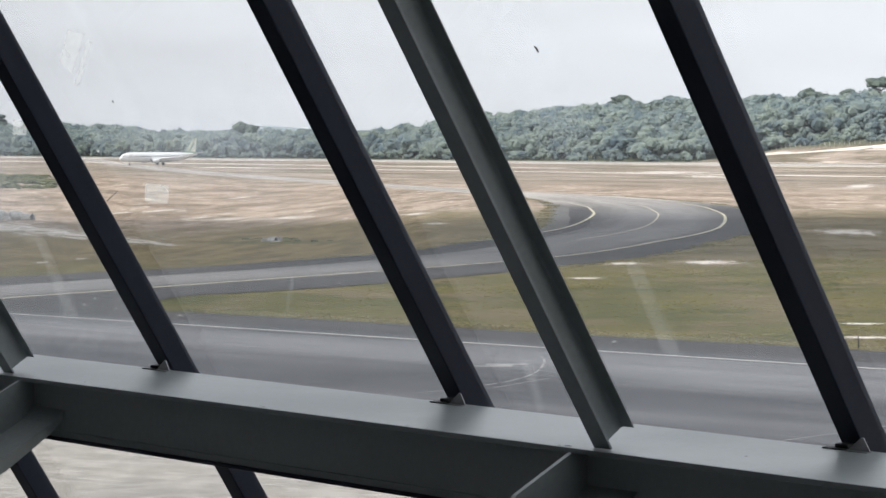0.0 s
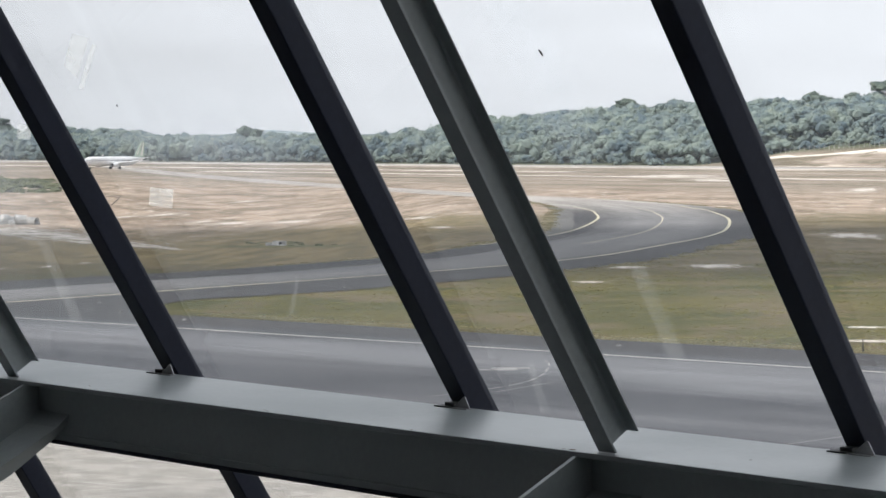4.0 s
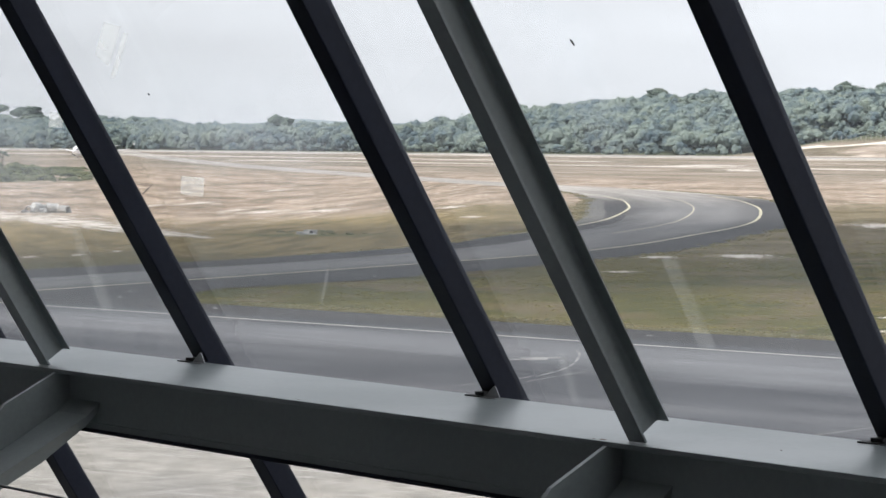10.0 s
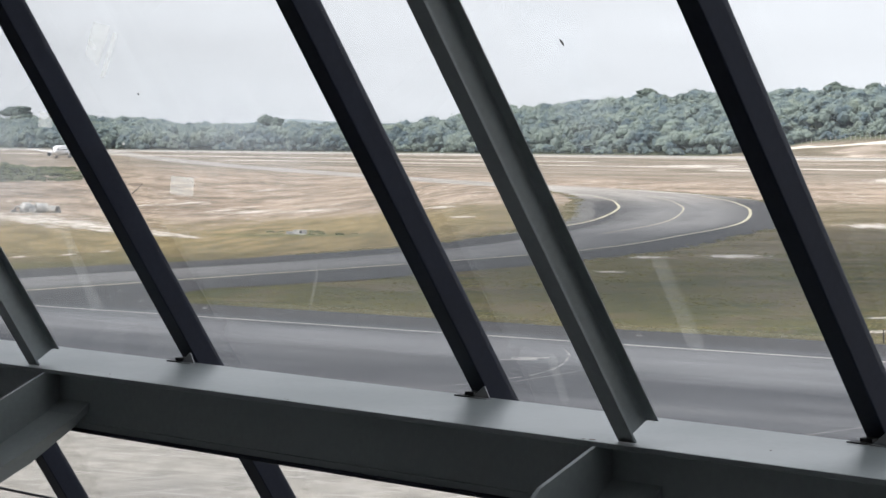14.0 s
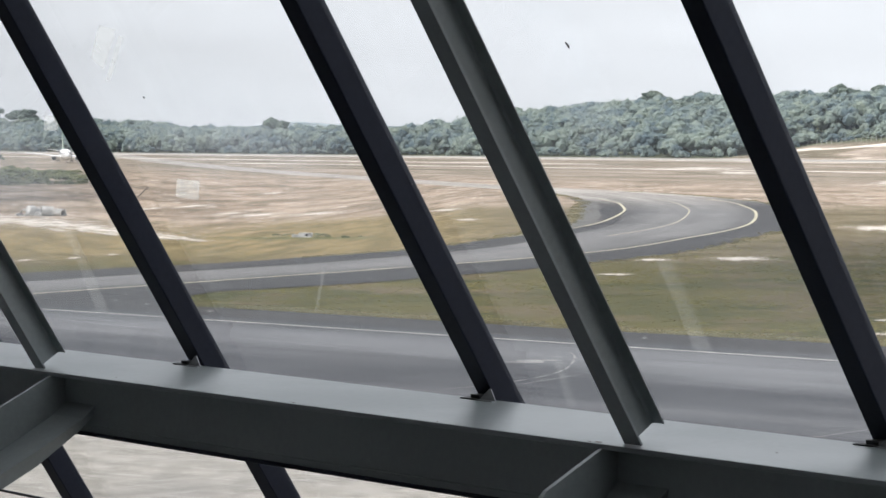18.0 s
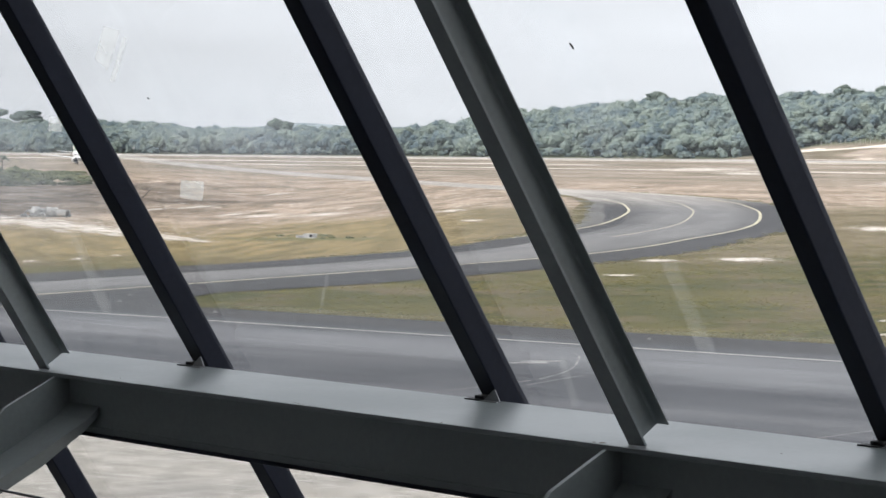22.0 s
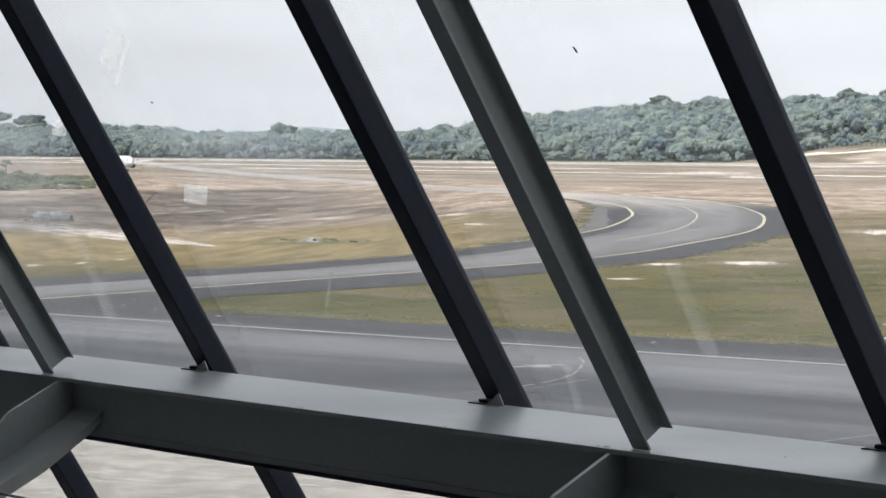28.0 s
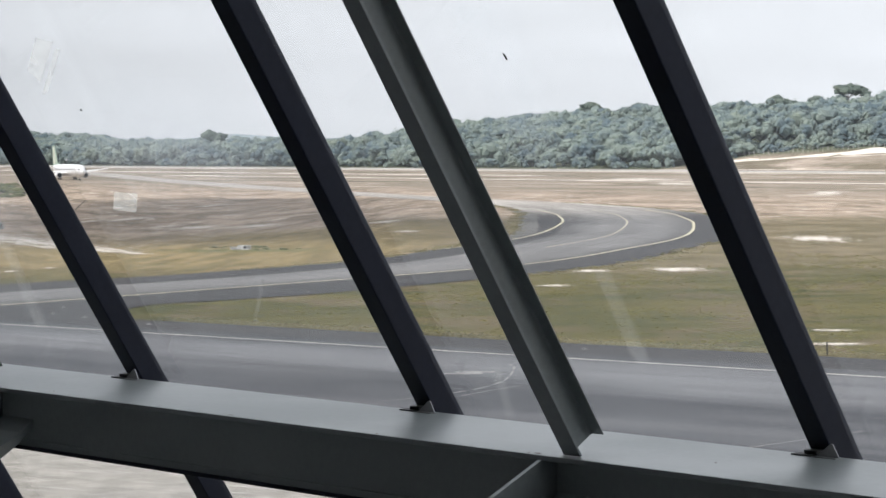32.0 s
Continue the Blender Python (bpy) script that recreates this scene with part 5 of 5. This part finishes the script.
# low clouds added out of view, sized and placed so their shadows cross the grass
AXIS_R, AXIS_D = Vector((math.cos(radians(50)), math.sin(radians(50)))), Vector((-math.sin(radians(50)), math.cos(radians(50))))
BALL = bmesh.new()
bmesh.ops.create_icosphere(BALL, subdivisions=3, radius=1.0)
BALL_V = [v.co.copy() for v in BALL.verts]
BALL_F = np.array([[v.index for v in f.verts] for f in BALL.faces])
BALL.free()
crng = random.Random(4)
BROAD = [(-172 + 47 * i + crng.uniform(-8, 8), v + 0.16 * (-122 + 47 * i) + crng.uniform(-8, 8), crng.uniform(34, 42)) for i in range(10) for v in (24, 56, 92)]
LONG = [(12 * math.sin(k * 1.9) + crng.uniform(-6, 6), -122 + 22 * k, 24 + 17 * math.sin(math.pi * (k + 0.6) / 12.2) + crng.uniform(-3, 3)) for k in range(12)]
BROAD_SHADE_CLOUD = cloud("cloud", BROAD, "broad unseen cloud added to cast moving shade on the field")
LONG_SHADE_CLOUD = cloud("cloud", LONG, "long narrow unseen cloud added to cast moving shade on the field")

AIRLINER = airliner()


def motions():
    """The airliner taxies west, swings round towards the terminal and comes back along the curved taxiway."""
    rows = (
        (0, -986.0, 678.4, -96.7),
        (1, -990.4, 673.2, -94.7),
        (2, -993.6, 668.1, -90.7),
        (3.2, -995.7, 662.5, -83.7),
        (4.5, -997.6, 657.2, -74.7),
        (6, -998.4, 648.7, -67.7),
        (7, -998.4, 642.5, -66.7),
        (8, -997.8, 637.1, -64.7),
        (9, -996.3, 632.6, -58.7),
        (10, -994.5, 628.6, -52.7),
        (12, -988.4, 620.4, -47.7),
        (13, -985.2, 616.4, -44.7),
        (14, -981.2, 611.9, -41.7),
        (15, -977.0, 607.5, -37.7),
        (16.5, -966.3, 600.1, -33.2),
        (18, -955.5, 594.2, -28.7),
        (19, -946.9, 590.4, -25.7),
        (20, -938.1, 586.9, -23.7),
        (21, -928.6, 582.6, -21.7),
        (23, -908.4, 573.9, -16.7),
        (25, -887.1, 564.8, -13.7),
        (26.5, -873.5, 559.2, -13.7),
        (28, -857.1, 552.3, -15.7),
        (29, -845.2, 547.7, -16.7),
        (30, -833.0, 542.0, -16.7),
        (31, -819.6, 536.0, -16.7),
        (32, -805.9, 528.9, -17.2),
    )
    # drift set to sweep the unseen clouds' shade over the field, towards the terminal and to the east
    for body, across, deep, east, near in ((BROAD_SHADE_CLOUD, 60.0, 268.0, 10.0, 4.0), (LONG_SHADE_CLOUD, -224.0, 625.0, 6.0, 5.0)):
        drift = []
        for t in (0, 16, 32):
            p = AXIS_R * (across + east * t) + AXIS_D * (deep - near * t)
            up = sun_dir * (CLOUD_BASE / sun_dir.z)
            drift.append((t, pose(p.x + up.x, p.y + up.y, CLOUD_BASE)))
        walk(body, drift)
    walk(AIRLINER, [(t, pose(x, y, 0.05, 0, 0, rz)) for t, x, y, rz in rows])


motions()
